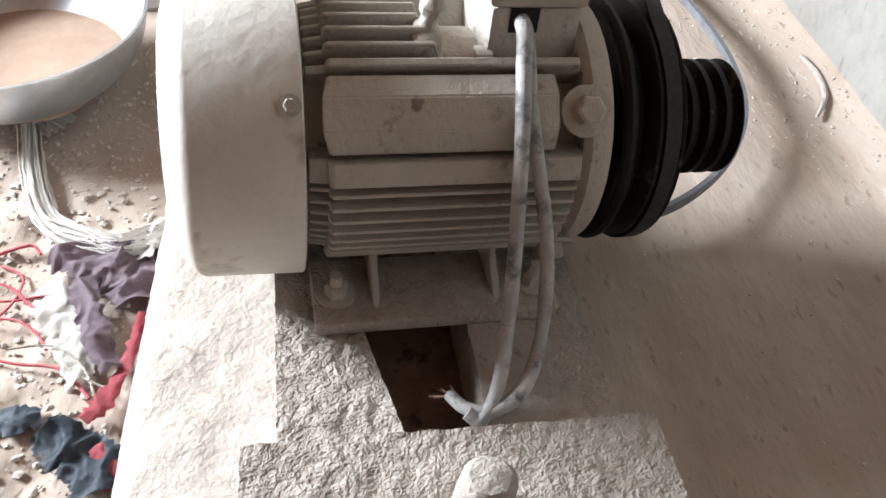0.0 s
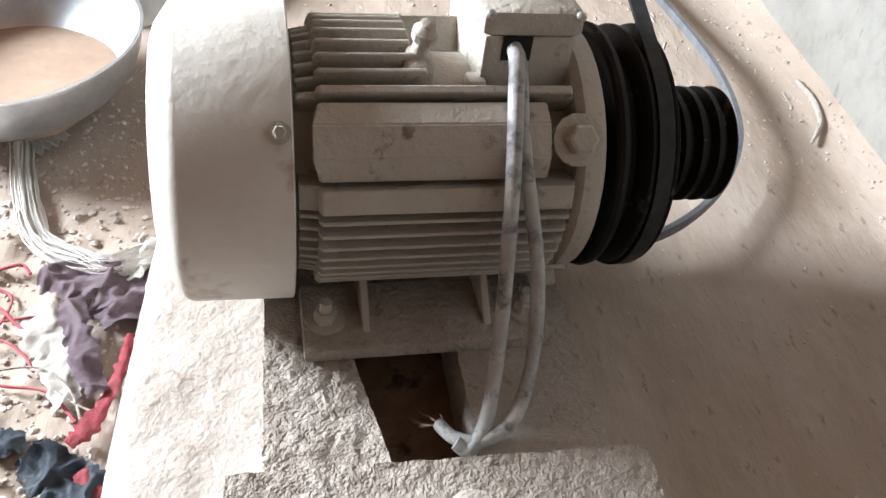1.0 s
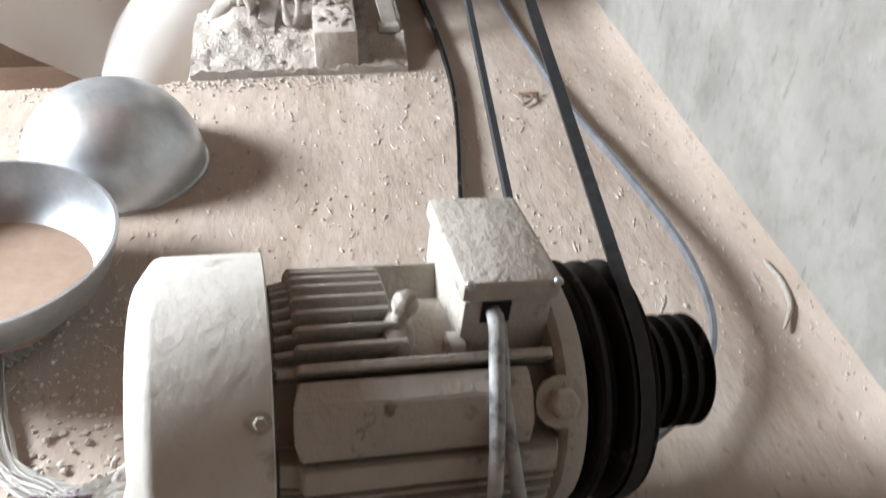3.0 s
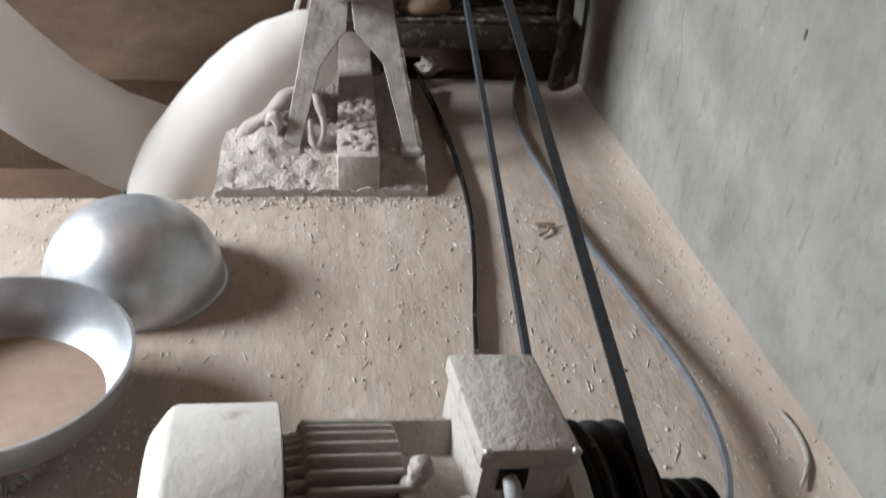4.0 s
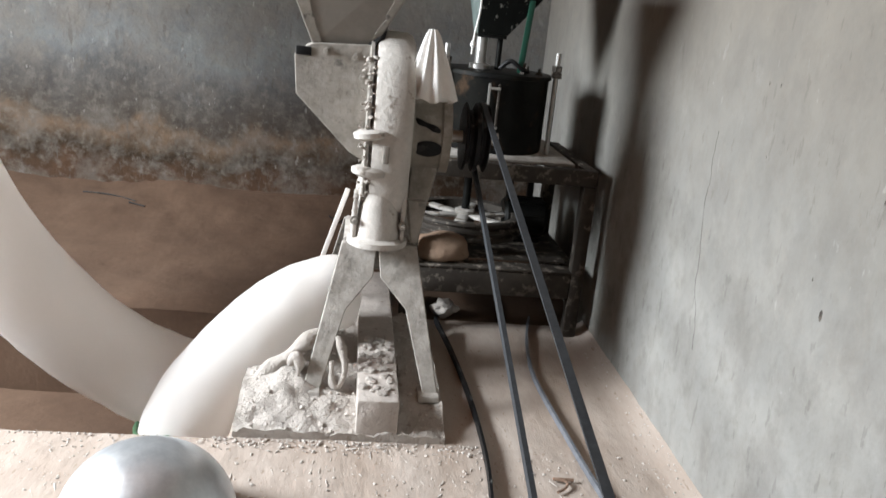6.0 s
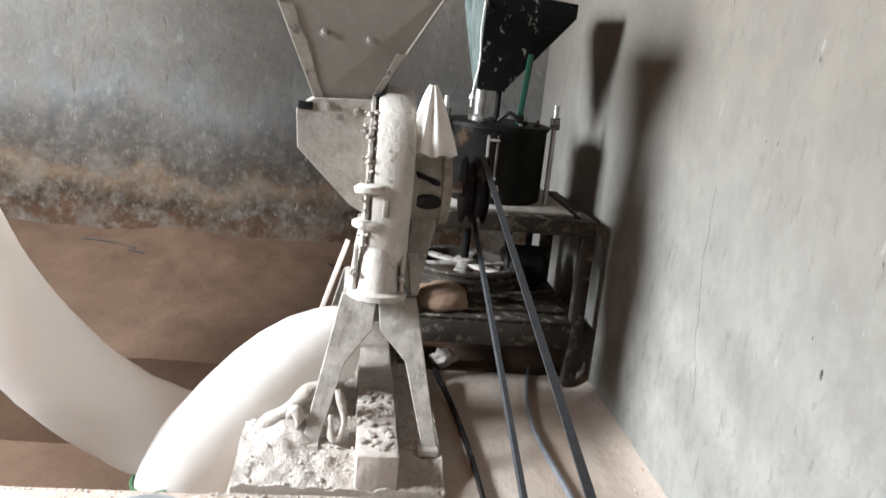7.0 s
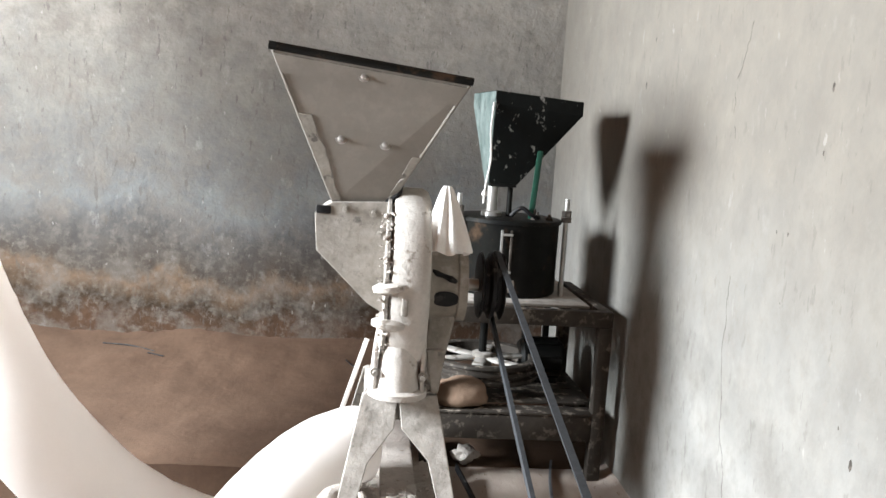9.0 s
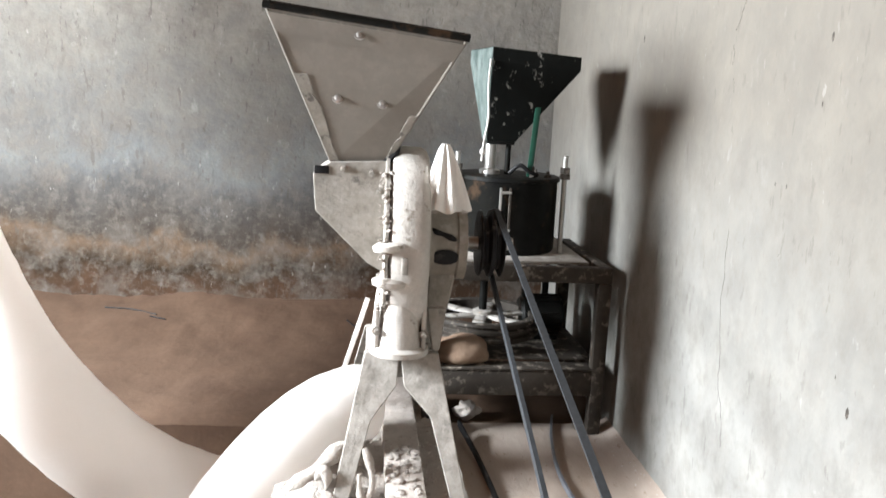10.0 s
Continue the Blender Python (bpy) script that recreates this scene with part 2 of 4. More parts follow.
GREENPLASTIC = mat("green_plastic", (0.05, 0.12, 0.06), (0.09, 0.18, 0.10), 9, rough=0.5, bump=0.2, fine=60)
STONE = mat("stone", (0.24, 0.155, 0.105), (0.34, 0.24, 0.175), 6, bump=0.6, fine=30)


# ---- mesh helpers ----
def mesh_of(name, bm, material, smooth=None):
    me = bpy.data.meshes.new(name)
    bmesh.ops.recalc_face_normals(bm, faces=bm.faces)
    bm.to_mesh(me)
    bm.free()
    me.materials.append(material)
    if smooth is not None:
        for poly in me.polygons:
            poly.use_smooth = True
        me.set_sharp_from_angle(angle=radians(smooth))
    return me


def part(name, bm, material, parent=None, label="", smooth=35, m=None):
    ob = new(name, mesh_of(name, bm, material, smooth))
    if parent is not None:
        ob.parent = parent
    if m is not None:
        ob.matrix_basis = m
    if label:
        ob["label"] = label
    return ob


def thing(name, m, label, category, group="", kind=""):
    ob = new(name)
    ob.empty_display_size = 0.05
    ob.matrix_basis = m
    return tagged(ob, label, category, group, kind)


def box(x0, x1, y0, y1, z0, z1, bevel=0.004, m=None, bm=None, cut=1):
    b = bmesh.new()
    bmesh.ops.create_cube(b, size=1)
    for v in b.verts:
        v.co = Vector(((x0 + x1) / 2 + v.co.x * (x1 - x0), (y0 + y1) / 2 + v.co.y * (y1 - y0), (z0 + z1) / 2 + v.co.z * (z1 - z0)))
    if bevel:
        bmesh.ops.bevel(b, geom=b.edges[:], offset=bevel, segments=2, affect="EDGES", profile=0.5)
    if m is not None:
        b.transform(m)
    return join(bm, b)


def join(bm, b):
    if bm is None:
        return b
    me = bpy.data.meshes.new("tmp")
    b.to_mesh(me)
    b.free()
    bm.from_mesh(me)
    bpy.data.meshes.remove(me)
    return bm


def lathe(profile, segs=48, axis="Z", m=None, bm=None, wobble=0.0):
    """A turned shape from (distance along the axis, radius) pairs."""
    b = bmesh.new()
    rings = []
    for h, r in profile:
        ring = []
        for k in range(segs):
            a = 2 * math.pi * k / segs
            rr = r * (1 + wobble * noise.noise(Vector((math.cos(a) * 2, math.sin(a) * 2, h * 9))))
            ring.append(b.verts.new((rr * math.cos(a), rr * math.sin(a), h)))
        rings.append(ring)
    for p, q in zip(rings, rings[1:]):
        for k in range(segs):
            b.faces.new((p[k], p[(k + 1) % segs], q[(k + 1) % segs], q[k]))
    b.faces.new(rings[0])
    b.faces.new(rings[-1])
    if axis == "X":
        b.transform(pose(0, 0, 0, 0, 90, 0))
    elif axis == "Y":
        b.transform(pose(0, 0, 0, -90, 0, 0))
    if m is not None:
        b.transform(m)
    return join(bm, b)


def smooth_path(pts, per=8):
    pts = [Vector(p) for p in pts]
    out = []
    for i in range(len(pts) - 1):
        p0, p1, p2, p3 = pts[max(i - 1, 0)], pts[i], pts[i + 1], pts[min(i + 2, len(pts) - 1)]
        for k in range(per):
            t = k / per
            out.append(0.5 * (2 * p1 + (p2 - p0) * t + (2 * p0 - 5 * p1 + 4 * p2 - p3) * t * t + (3 * p1 - p0 - 3 * p2 + p3) * t ** 3))
    return out + [pts[-1]]


def tube(pts, radius, segs=12, per=8, closed=False, flat=None, up=None, bm=None, wrinkle=0.0):
    """A pipe along a smooth path; radius may be a list along the given points; flat=(w, h) makes a strap."""
    path = smooth_path(pts, per) if per > 1 else [Vector(p) for p in pts]
    b = bmesh.new()
    n = len(path)
    rings, normal = [], None
    for i, p in enumerate(path):
        if closed:
            d = path[(i + 1) % n] - path[i - 1]
        else:
            d = path[min(i + 1, n - 1)] - path[max(i - 1, 0)]
        d.normalize()
        if up is not None:
            normal = (Vector(up) - d * d.dot(Vector(up))).normalized()
        elif normal is None:
            ref = Vector((0, 0, 1)) if abs(d.z) < 0.9 else Vector((1, 0, 0))
            normal = (ref - d * d.dot(ref)).normalized()
        else:
            normal = (normal - d * d.dot(normal)).normalized()
        side = d.cross(normal)
        ring = []
        if isinstance(radius, (list, tuple)):
            f = i / (n - 1) * (len(radius) - 1)
            k = min(int(f), len(radius) - 2)
            r = radius[k] + (radius[k + 1] - radius[k]) * (f - k)
        else:
            r = radius
        if flat:
            w, h = flat
            corners = [(-w / 2, -h / 2), (w / 2, -h / 2), (w / 2 * 1.15, h / 2 * 0.7), (w / 2 * 1.05, h / 2), (-w / 2 * 1.05, h / 2), (-w / 2 * 1.15, h / 2 * 0.7)]
            for x, z in corners:
                ring.append(b.verts.new(p + side * x + normal * z))
        else:
            for k in range(segs):
                a = 2 * math.pi * k / segs
                q = p + (side * math.cos(a) + normal * math.sin(a)) * r
                if wrinkle:
                    q = q + (q - p).normalized() * wrinkle * noise.noise(q * 14)
                ring.append(b.verts.new(q))
        rings.append(ring)
    m = len(rings[0])
    pairs = list(zip(rings, rings[1:])) + ([(rings[-1], rings[0])] if closed else [])
    for p, q in pairs:
        for k in range(m):
            b.faces.new((p[k], p[(k + 1) % m], q[(k + 1) % m], q[k]))
    if not closed:
        b.faces.new(rings[0])
        b.faces.new(rings[-1])
    return join(bm, b)


def slab(points, depth, m=None, bevel=0.003, bm=None):
    """A plate: an outline in x and z, thickened along y."""
    b = bmesh.new()
    f = b.faces.new([b.verts.new((x, 0, z)) for x, z in points])
    r = bmesh.ops.extrude_face_region(b, geom=[f])
    bmesh.ops.translate(b, verts=[v for v in r["geom"] if isinstance(v, bmesh.types.BMVert)], vec=(0, depth, 0))
    if bevel:
        bmesh.ops.bevel(b, geom=b.edges[:], offset=bevel, segments=1, affect="EDGES")
    if m is not None:
        b.transform(m)
    return join(bm, b)


def hexbolt(name, m, parent, r=0.009, h=0.008, material=None, stud=0.0):
    b = lathe([(0, r * 1.7), (h * 0.25, r * 1.7)], 14)
    b = lathe([(h * 0.25, r), (h * 1.1, r), (h * 1.25, r * 0.8)], 6, bm=b)
    if stud:
        b = lathe([(h, r * 0.55), (h + stud, r * 0.5)], 10, bm=b)
    return part(name, b, material or MOTOR, parent, m=m)


def terrain(name, x0, x1, y0, y1, height, step, material, skirt=0.5, label="", category="", kind="structure"):
    nx, ny = max(2, int((x1 - x0) / step)), max(2, int((y1 - y0) / step))
    verts, faces = [], []
    for j in range(ny + 1):
        for i in range(nx + 1):
            x, y = x0 + (x1 - x0) * i / nx, y0 + (y1 - y0) * j / ny
            verts.append((x, y, height(x, y)))
    w = nx + 1
    for j in range(ny):
        for i in range(nx):
            a = j * w + i
            faces.append((a, a + 1, a + 1 + w, a + w))
    edge = [i for i in range(w)] + [j * w + nx for j in range(1, ny + 1)] + [ny * w + i for i in range(nx - 1, -1, -1)] + [j * w for j in range(ny - 1, 0, -1)]
    base = len(verts)
    for k in edge:
        verts.append((verts[k][0], verts[k][1], -skirt))
    for k in range(len(edge)):
        k2 = (k + 1) % len(edge)
        faces.append((edge[k2], edge[k], base + k, base + k2))
    me = bpy.data.meshes.new(name)
    me.from_pydata(verts, [], faces)
    me.materials.append(material)
    for poly in me.polygons:
        poly.use_smooth = True
    me.set_sharp_from_angle(angle=radians(50))
    return tagged(new(name, me), label, category, kind=kind)


def rough(x, y, a=0.004, s=9.0):
    return a * noise.noise(Vector((x * s, y * s, 0.3))) + a * 0.6 * noise.noise(Vector((x * s * 3.7, y * s * 3.7, 4.1)))


# ---- structure ----
def floor_height(x, y):
    z = rough(x, y, 0.004, 7)
    if x < -0.33 and y < 1.25:
        k = min(1, (-0.33 - x) / 0.1) * min(1, (1.25 - y) / 0.15)
        z += k * (rough(x, y, 0.012, 14) + 0.006 * abs(noise.noise(Vector((x * 60, y * 60, 1)))))
    fillet = max(0.0, x - 0.80) / 0.105
    return z + 0.035 * fillet ** 2


def back_height(x, y):
    k = max(0.0, (y - 4.0) / 0.95)
    return 0.17 * k ** 1.6 + rough(x, y, 0.012, 3) + k * k * rough(x, y, 0.025, 4) - 0.02 * max(0, 1 - (y - 3.5) / 0.1)


terrain("floor", LEFT_X, -1.4, FRONT_Y, 2.44, lambda x, y: rough(x, y), 0.15, BOUNCE_FLOOR, label="unseen side floor, brown set to dim and warm the bounce light", category="floor")
terrain("floor_work", -1.4, WALL_X, 0.1, 2.44, floor_height, 0.014, FLOOR, label="dusty cement floor with spilt flour and grit", category="floor")
terrain("floor_front", -1.4, WALL_X, FRONT_Y, 0.1, lambda x, y: rough(x, y), 0.1, BOUNCE_FLOOR, label="unseen front floor, brown set to dim and warm the bounce light", category="floor")
terrain("floor_mill", -0.45, WALL_X, 2.44, 3.5, floor_height, 0.02, FLOOR, label="dusty cement floor round the mill base", category="floor")
terrain("floor_back", LEFT_X, WALL_X, 3.5, BACK_Y, back_height, 0.04, DIRT, label="brown flour dust heaped against the back wall", category="floor")
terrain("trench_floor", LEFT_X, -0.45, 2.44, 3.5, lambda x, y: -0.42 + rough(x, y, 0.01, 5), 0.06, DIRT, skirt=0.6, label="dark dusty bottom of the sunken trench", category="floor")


def wall(name, material, bm, label):
    return tagged(part(name, bm, material, smooth=None), label, "wall", kind="structure")


T = 0.2
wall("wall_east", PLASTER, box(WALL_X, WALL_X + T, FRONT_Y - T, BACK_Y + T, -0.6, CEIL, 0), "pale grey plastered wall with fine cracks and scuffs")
wall("wall_north", OLDWALL, box(LEFT_X - T, WALL_X, BACK_Y, BACK_Y + T, -0.6, CEIL, 0), "old grey plaster wall with brown damp stains")
w = box(LEFT_X - T, LEFT_X, FRONT_Y - T, 1.69, -0.6, CEIL, 0)
w = box(LEFT_X - T, LEFT_X, 3.21, BACK_Y, -0.6, CEIL, 0, bm=w)
w = box(LEFT_X - T, LEFT_X, 1.69, 3.21, -0.6, 1.39, 0, bm=w)
w = box(LEFT_X - T, LEFT_X, 1.69, 3.21, 2.57, CEIL, 0, bm=w)
wall("wall_west", UNSEEN, w, "plain plastered wall with a window opening")
# South wall is out of view; its opening is added for the fill lamp.
w = box(LEFT_X, -3.1, FRONT_Y - T, FRONT_Y, -0.6, CEIL, 0)
w = box(-2.1, WALL_X, FRONT_Y - T, FRONT_Y, -0.6, CEIL, 0, bm=w)
w = box(-3.1, -2.1, FRONT_Y - T, FRONT_Y, 2.1, CEIL, 0, bm=w)
wall("wall_south", UNSEEN, w, "plain plastered wall with an added opening for the fill lamp")
tagged(part("ceiling", box(LEFT_X - T, WALL_X + T, FRONT_Y - T, BACK_Y + T, CEIL, CEIL + 0.2, 0), UNSEEN), "plain plastered ceiling", "ceiling", kind="structure")

# ---- motor and its bed ----
MOTOR_POSE = pose(0, 0.91, 0.30, 0, 6.0, 5.0)
motor = thing("electric_motor", MOTOR_POSE, "dusty beige finned electric motor bolted on a cement bed", "motor")
prof = [(-0.296, 0.10), (-0.296, 0.150), (-0.293, 0.158), (-0.276, 0.182), (-0.271, 0.187), (-0.264, 0.190), (-0.145, 0.192), (-0.143, 0.190), (-0.145, 0.187), (-0.145, 0.12)]
part("fan_cover", lathe(prof, 96, "X", wobble=0.004), COVER, motor, "smooth beige sheet-metal fan cover", smooth=30)
part("stator_core", lathe([(-0.15, 0.124), (0.215, 0.124)], 64, "X"), MOTOR, motor)


def around(angle, r, s=0.0):
    """Pose on the motor's skin: x along the shaft, z outwards; angle from straight up, towards the camera."""
    return pose(s, 0, 0) @ pose(0, 0, 0, angle, 0, 0) @ pose(0, 0, r)


def fin(angle, s0, s1, r=0.170, t=0.006):
    pts = [(s0 - 0.022, 0.12), (s1, 0.12), (s1, r - 0.022), (s1 - 0.008, r), (s0 + 0.004, r), (s0, r - 0.006), (s0, r - 0.016), (s0 - 0.022, r - 0.020)]
    part("fin", slab(pts, t, pose(0, -t / 2, 0), 0.0015), MOTOR, motor, m=pose(0, 0, 0, angle, 0, 0), smooth=None)


for a in (-80, -71, -62, -53, -44, -34, -26, -18, -10, -2, 6):
    fin(a, -0.116, 0.005 if -30 < a < 10 else 0.19)
for a in (14, 22):
    fin(a, -0.116, 0.02)
fin(31, -0.116, 0.19, 0.174, 0.010)
for k in range(9):
    fin(83 + k * 6.6, -0.116, 0.19, 0.174, 0.005)
fin(73.5, -0.116, 0.19, 0.177, 0.030)
# broad blank panel between the fins
b = bmesh.new()
rows = []
for ang, r0 in ((35.5, 0.130), (36, 0.172), (45, 0.1825), (57, 0.1825), (66, 0.170), (66.5, 0.130)):
    c, sn = math.cos(radians(ang)), math.sin(radians(ang))
    inset = 0.0 if 40 < ang < 60 else 0.009
    rows.append([b.verts.new((x, -r0 * sn, r0 * c)) for x in (-0.124 + inset, 0.150)])
for p, q in zip(rows, rows[1:]):
    b.faces.new((p[0], p[1], q[1], q[0]))
b.faces.new([r[0] for r in rows])
b.faces.new([r[1] for r in reversed(rows)])
bmesh.ops.bevel(b, geom=b.edges[:], offset=0.002, segments=2, affect="EDGES")
part("blank_panel", b, MOTOR, motor, "broad faceted blank panel among the cooling fins", smooth=20)
# drive-end shield
prof = [(0.19, 0.13), (0.19, 0.158), (0.198, 0.168), (0.216, 0.168), (0.224, 0.164), (0.230, 0.152), (0.232, 0.10), (0.234, 0.05)]
part("end_shield", lathe(prof, 40, "X"), MOTOR, motor)
for a in (51, 129, -51, -129):
    part("shield_lug", box(0.172, 0.214, -0.026, 0.026, -0.03, 0.002, 0.012), MOTOR, motor, m=around(a, 0.168))
    hexbolt("bolt", around(a, 0.168, 0.186), motor, 0.0185, 0.020)
for a in (48, 168, -72):
    hexbolt("cover_screw", around(a, 0.194, -0.158), motor, 0.0075, 0.008, MOTOR)
part("shaft", lathe([(0.25, 0.024), (0.455, 0.024)], 24, "X"), STEEL, motor)

# terminal box, cable gland, lifting eye
tbox = part("terminal_box", box(0.080, 0.192, -0.095, 0.090, -0.06, 0.034, 0.006), MOTOR, motor, "sheet-metal terminal box on top of the motor", m=pose(0.0, 0.050, 0.150, -4, 0, 0))
part("lid", box(0.074, 0.198, -0.101, 0.096, 0, 0.032, 0.009), MOTOR, tbox, m=pose(0, 0, 0.034))
for x in (0.082, 0.190):
    part("screw", lathe([(0, 0.006), (0.004, 0.006), (0.006, 0.004)], 12), STEEL, tbox, m=pose(x, -0.099, 0.062, 90))
# Thin black plate stands in for the shade inside the cable entry.
part("cable_hole_shade", box(0.102, 0.138, -0.0985, -0.0955, 0.004, 0.034, 0.001), RUBBER, tbox, "black plate painted as the shaded cable entry")
part("corner_lug", box(0.066, 0.088, -0.105, -0.078, -0.075, -0.02, 0.004), COVER, tbox)
b = lathe([(0.0, 0.020), (0.012, 0.019), (0.016, 0.013), (0.034, 0.012), (0.036, 0.018), (0.048, 0.019), (0.052, 0.014), (0.060, 0.011), (0.062, 0.004)], 16, wobble=0.12)
part("lifting_bolt", b, MOTOR, motor, "dust-caked lifting bolt", m=pose(0.006, -0.03, 0.150, 12, 0, 35) @ Matrix.Diagonal((0.85, 0.85, 0.9, 1)), smooth=40)
part("eye_boss", lathe([(0.0, 0.022), (0.040, 0.018), (0.044, 0.010)], 20), MOTOR, motor, m=around(17, 0.122, 0.006))

# feet
for sgn, name in ((-1, "front_foot"), (1, "rear_foot")):
    y0, y1 = sorted((sgn * 0.10, sgn * 0.215))
    foot = part(name, box(-0.135, 0.19, y0, y1, -0.172, -0.150, 0.005), CRUST, motor)
    for x in (-0.06, 0.10):
        part("web", slab([(0.09, -0.155), (0.195, -0.155), (0.11, -0.09), (0.08, -0.09)], 0.010, None, 0.002), MOTOR, foot, m=pose(x, 0, 0, 0, 0, 90 * sgn))
    for x in (-0.105, 0.16):
        hexbolt("foot_bolt", pose(x, sgn * 0.165, -0.150), foot, 0.015, 0.016, MOTOR, stud=0.02)


# pulleys on the shaft
def vpulley(s0, width, radius, grooves, hub):
    pitch = width / grooves
    prof = [(s0, hub), (s0, radius * 0.96)]
    for g in range(grooves):
        a = s0 + g * pitch
        prof += [(a + pitch * 0.10, radius), (a + pitch * 0.18, radius), (a + pitch * 0.38, radius - pitch * 0.55), (a + pitch * 0.66, radius - pitch * 0.55), (a + pitch * 0.88, radius), (a + pitch * 0.95, radius)]
    return prof + [(s0 + width, radius * 0.96), (s0 + width, hub)]


big_pulley = thing("large_motor_pulley", MOTOR_POSE, "black two-groove cast V-belt pulley on the motor shaft", "pulley")
part("hub", lathe([(0.233, 0.048), (0.318, 0.048)], 32, "X"), RUBBER, big_pulley)
prof = [(0.262, 0.05), (0.256, 0.120), (0.250, 0.138), (0.243, 0.150), (0.241, 0.158), (0.243, 0.164), (0.248, 0.167), (0.254, 0.166), (0.258, 0.161), (0.266, 0.138), (0.276, 0.138), (0.283, 0.160), (0.286, 0.164), (0.290, 0.164), (0.292, 0.160), (0.297, 0.142), (0.309, 0.142), (0.316, 0.164), (0.320, 0.165), (0.323, 0.160), (0.318, 0.12), (0.316, 0.05)]
part("rim", lathe(prof, 96, "X"), RUBBER, big_pulley, smooth=28)
small_pulley = thing("small_motor_pulley", MOTOR_POSE, "black four-groove small pulley at the shaft end", "pulley")
part("collar", lathe([(0.318, 0.026), (0.318, 0.074), (0.322, 0.077), (0.352, 0.077), (0.354, 0.026)], 48, "X"), RUBBER, small_pulley, smooth=25)
part("rim", lathe(vpulley(0.353, 0.100, 0.081, 4, 0.026), 64, "X"), RUBBER, small_pulley, smooth=25)

# cement bed under the motor: two sleepers and a front beam
BED = pose(0, 0.91, 0.128, 0, 5.0, 3.0)
bed = thing("motor_bed", BED, "dust-caked cement and timber bed under the motor", "machine bed")


def crusty(x0, x1, y0, y1, z0, z1, amp, cells=0.012):
    nx, ny = int((x1 - x0) / cells), int((y1 - y0) / cells)
    b = bmesh.new()
    g = [[b.verts.new((x0 + (x1 - x0) * i / nx + rough(j * 0.05, i * 0.02 + z1, 0.002, 5), y0 + (y1 - y0) * j / ny, z1 + amp * (noise.noise(Vector((i * cells * 45, j * cells * 45, x0 * 9))) + 0.7 * noise.noise(Vector((i * cells * 110, j * cells * 110, 3)))))) for i in range(nx + 1)] for j in range(ny + 1)]
    for j in range(ny):
        for i in range(nx):
            b.faces.new((g[j][i], g[j][i + 1], g[j + 1][i + 1], g[j + 1][i]))
    r = bmesh.ops.extrude_edge_only(b, edges=[e for e in b.edges if e.is_boundary])
    for v in r["geom"]:
        if isinstance(v, bmesh.types.BMVert):
            v.co.z = z0
    return b


sleeper = crusty(-0.195, -0.050, -0.372, 0.30, -0.25, 0.0, 0.004, 0.005)
for v in sleeper.verts:
    v.co.x -= 0.042 * max(0.0, (v.co.x + 0.195) / 0.145) * min(1.0, max(0.0, (v.co.y + 0.372) / 0.2))
part("left_sleeper", sleeper, CRUST, bed, "sleeper under a crust of caked flour")
part("right_sleeper", crusty(0.052, 0.215, -0.372, 0.30, -0.25, 0.0, 0.0012, 0.008), DUST, bed)
part("front_beam", crusty(-0.235, 0.255, -0.56, -0.372, -0.25, 0.008, 0.003, 0.005), CRUST, bed, "front beam under wrinkled caked flour")
part("pit_bottom", box(-0.10, 0.06, -0.39, 0.30, -0.25, -0.10, 0.004), PIT, bed)
knob = lathe([(0, 0.032), (0.02, 0.034), (0.06, 0.031), (0.075, 0.022), (0.08, 0.006)], 24, wobble=0.08)
part("anchor_stud", knob, DUST, bed, "flour-caked anchor stud", m=pose(0.02, -0.475, 0.004))


# mortar shoulder beside the bed
def shoulder(x, y):
    k = min(1.0, max(0.0, (x + 0.40) / 0.035)) ** 0.6
    e = min(1.0, max(0.0, (1.18 - y) / 0.12)) ** 0.6
    return (0.080 + 0.06 * (x + 0.4)) * k * e + rough(x, y, 0.005, 12) - 0.004


tagged(terrain("mortar_shoulder", -0.42, -0.17, 0.12, 1.2, shoulder, 0.012, MORTAR, skirt=0.02, kind=""), "rough mortar shoulder packed against the motor bed", "mortar")

# ---- mill ----
plinth = thing("mill_plinth", pose(0, 0, 0), "low cement plinth under crumbs of flour", "plinth")


def plinth_top(x, y):
    heap = 0.055 * math.exp(-((x + 0.30) / 0.10) ** 2 - ((y - 2.72) / 0.13) ** 2)
    rise = min(1.0, max(0.0, (y - 2.45) / 0.16))
    return 0.022 + 0.040 * rise + heap + rough(x, y, 0.014, 22) + 0.008 * abs(noise.noise(Vector((x * 70, y * 70, 2))))


pb = terrain("plinth_block", -0.44, 0.20, 2.45, 3.75, plinth_top, 0.012, DUST, skirt=0.02, kind="")
pb.parent = plinth
part("channel_beam", box(-0.075, 0.052, 2.455, 3.7, 0.01, 0.135, 0.006), MORTAR, plinth, "steel channel with flour piled on top")
heap = bmesh.new()
for k in range(60):
    x, y = random.uniform(-0.065, 0.04), random.uniform(2.5, 2.95)
    r = random.uniform(0.006, 0.02)
    bmesh.ops.create_icosphere(heap, subdivisions=1, radius=r, matrix=Matrix.Translation((x, y, 0.135 + r * 0.2)) @ Matrix.Diagonal((1, 1, 0.6, 1)))
part("flour_crust", heap, DUST, plinth)["kind"] = "stuff"

mill = thing("flour_mill", pose(0, 0, 0.062), "dust-covered cast-iron stone flour mill on splayed legs", "mill")


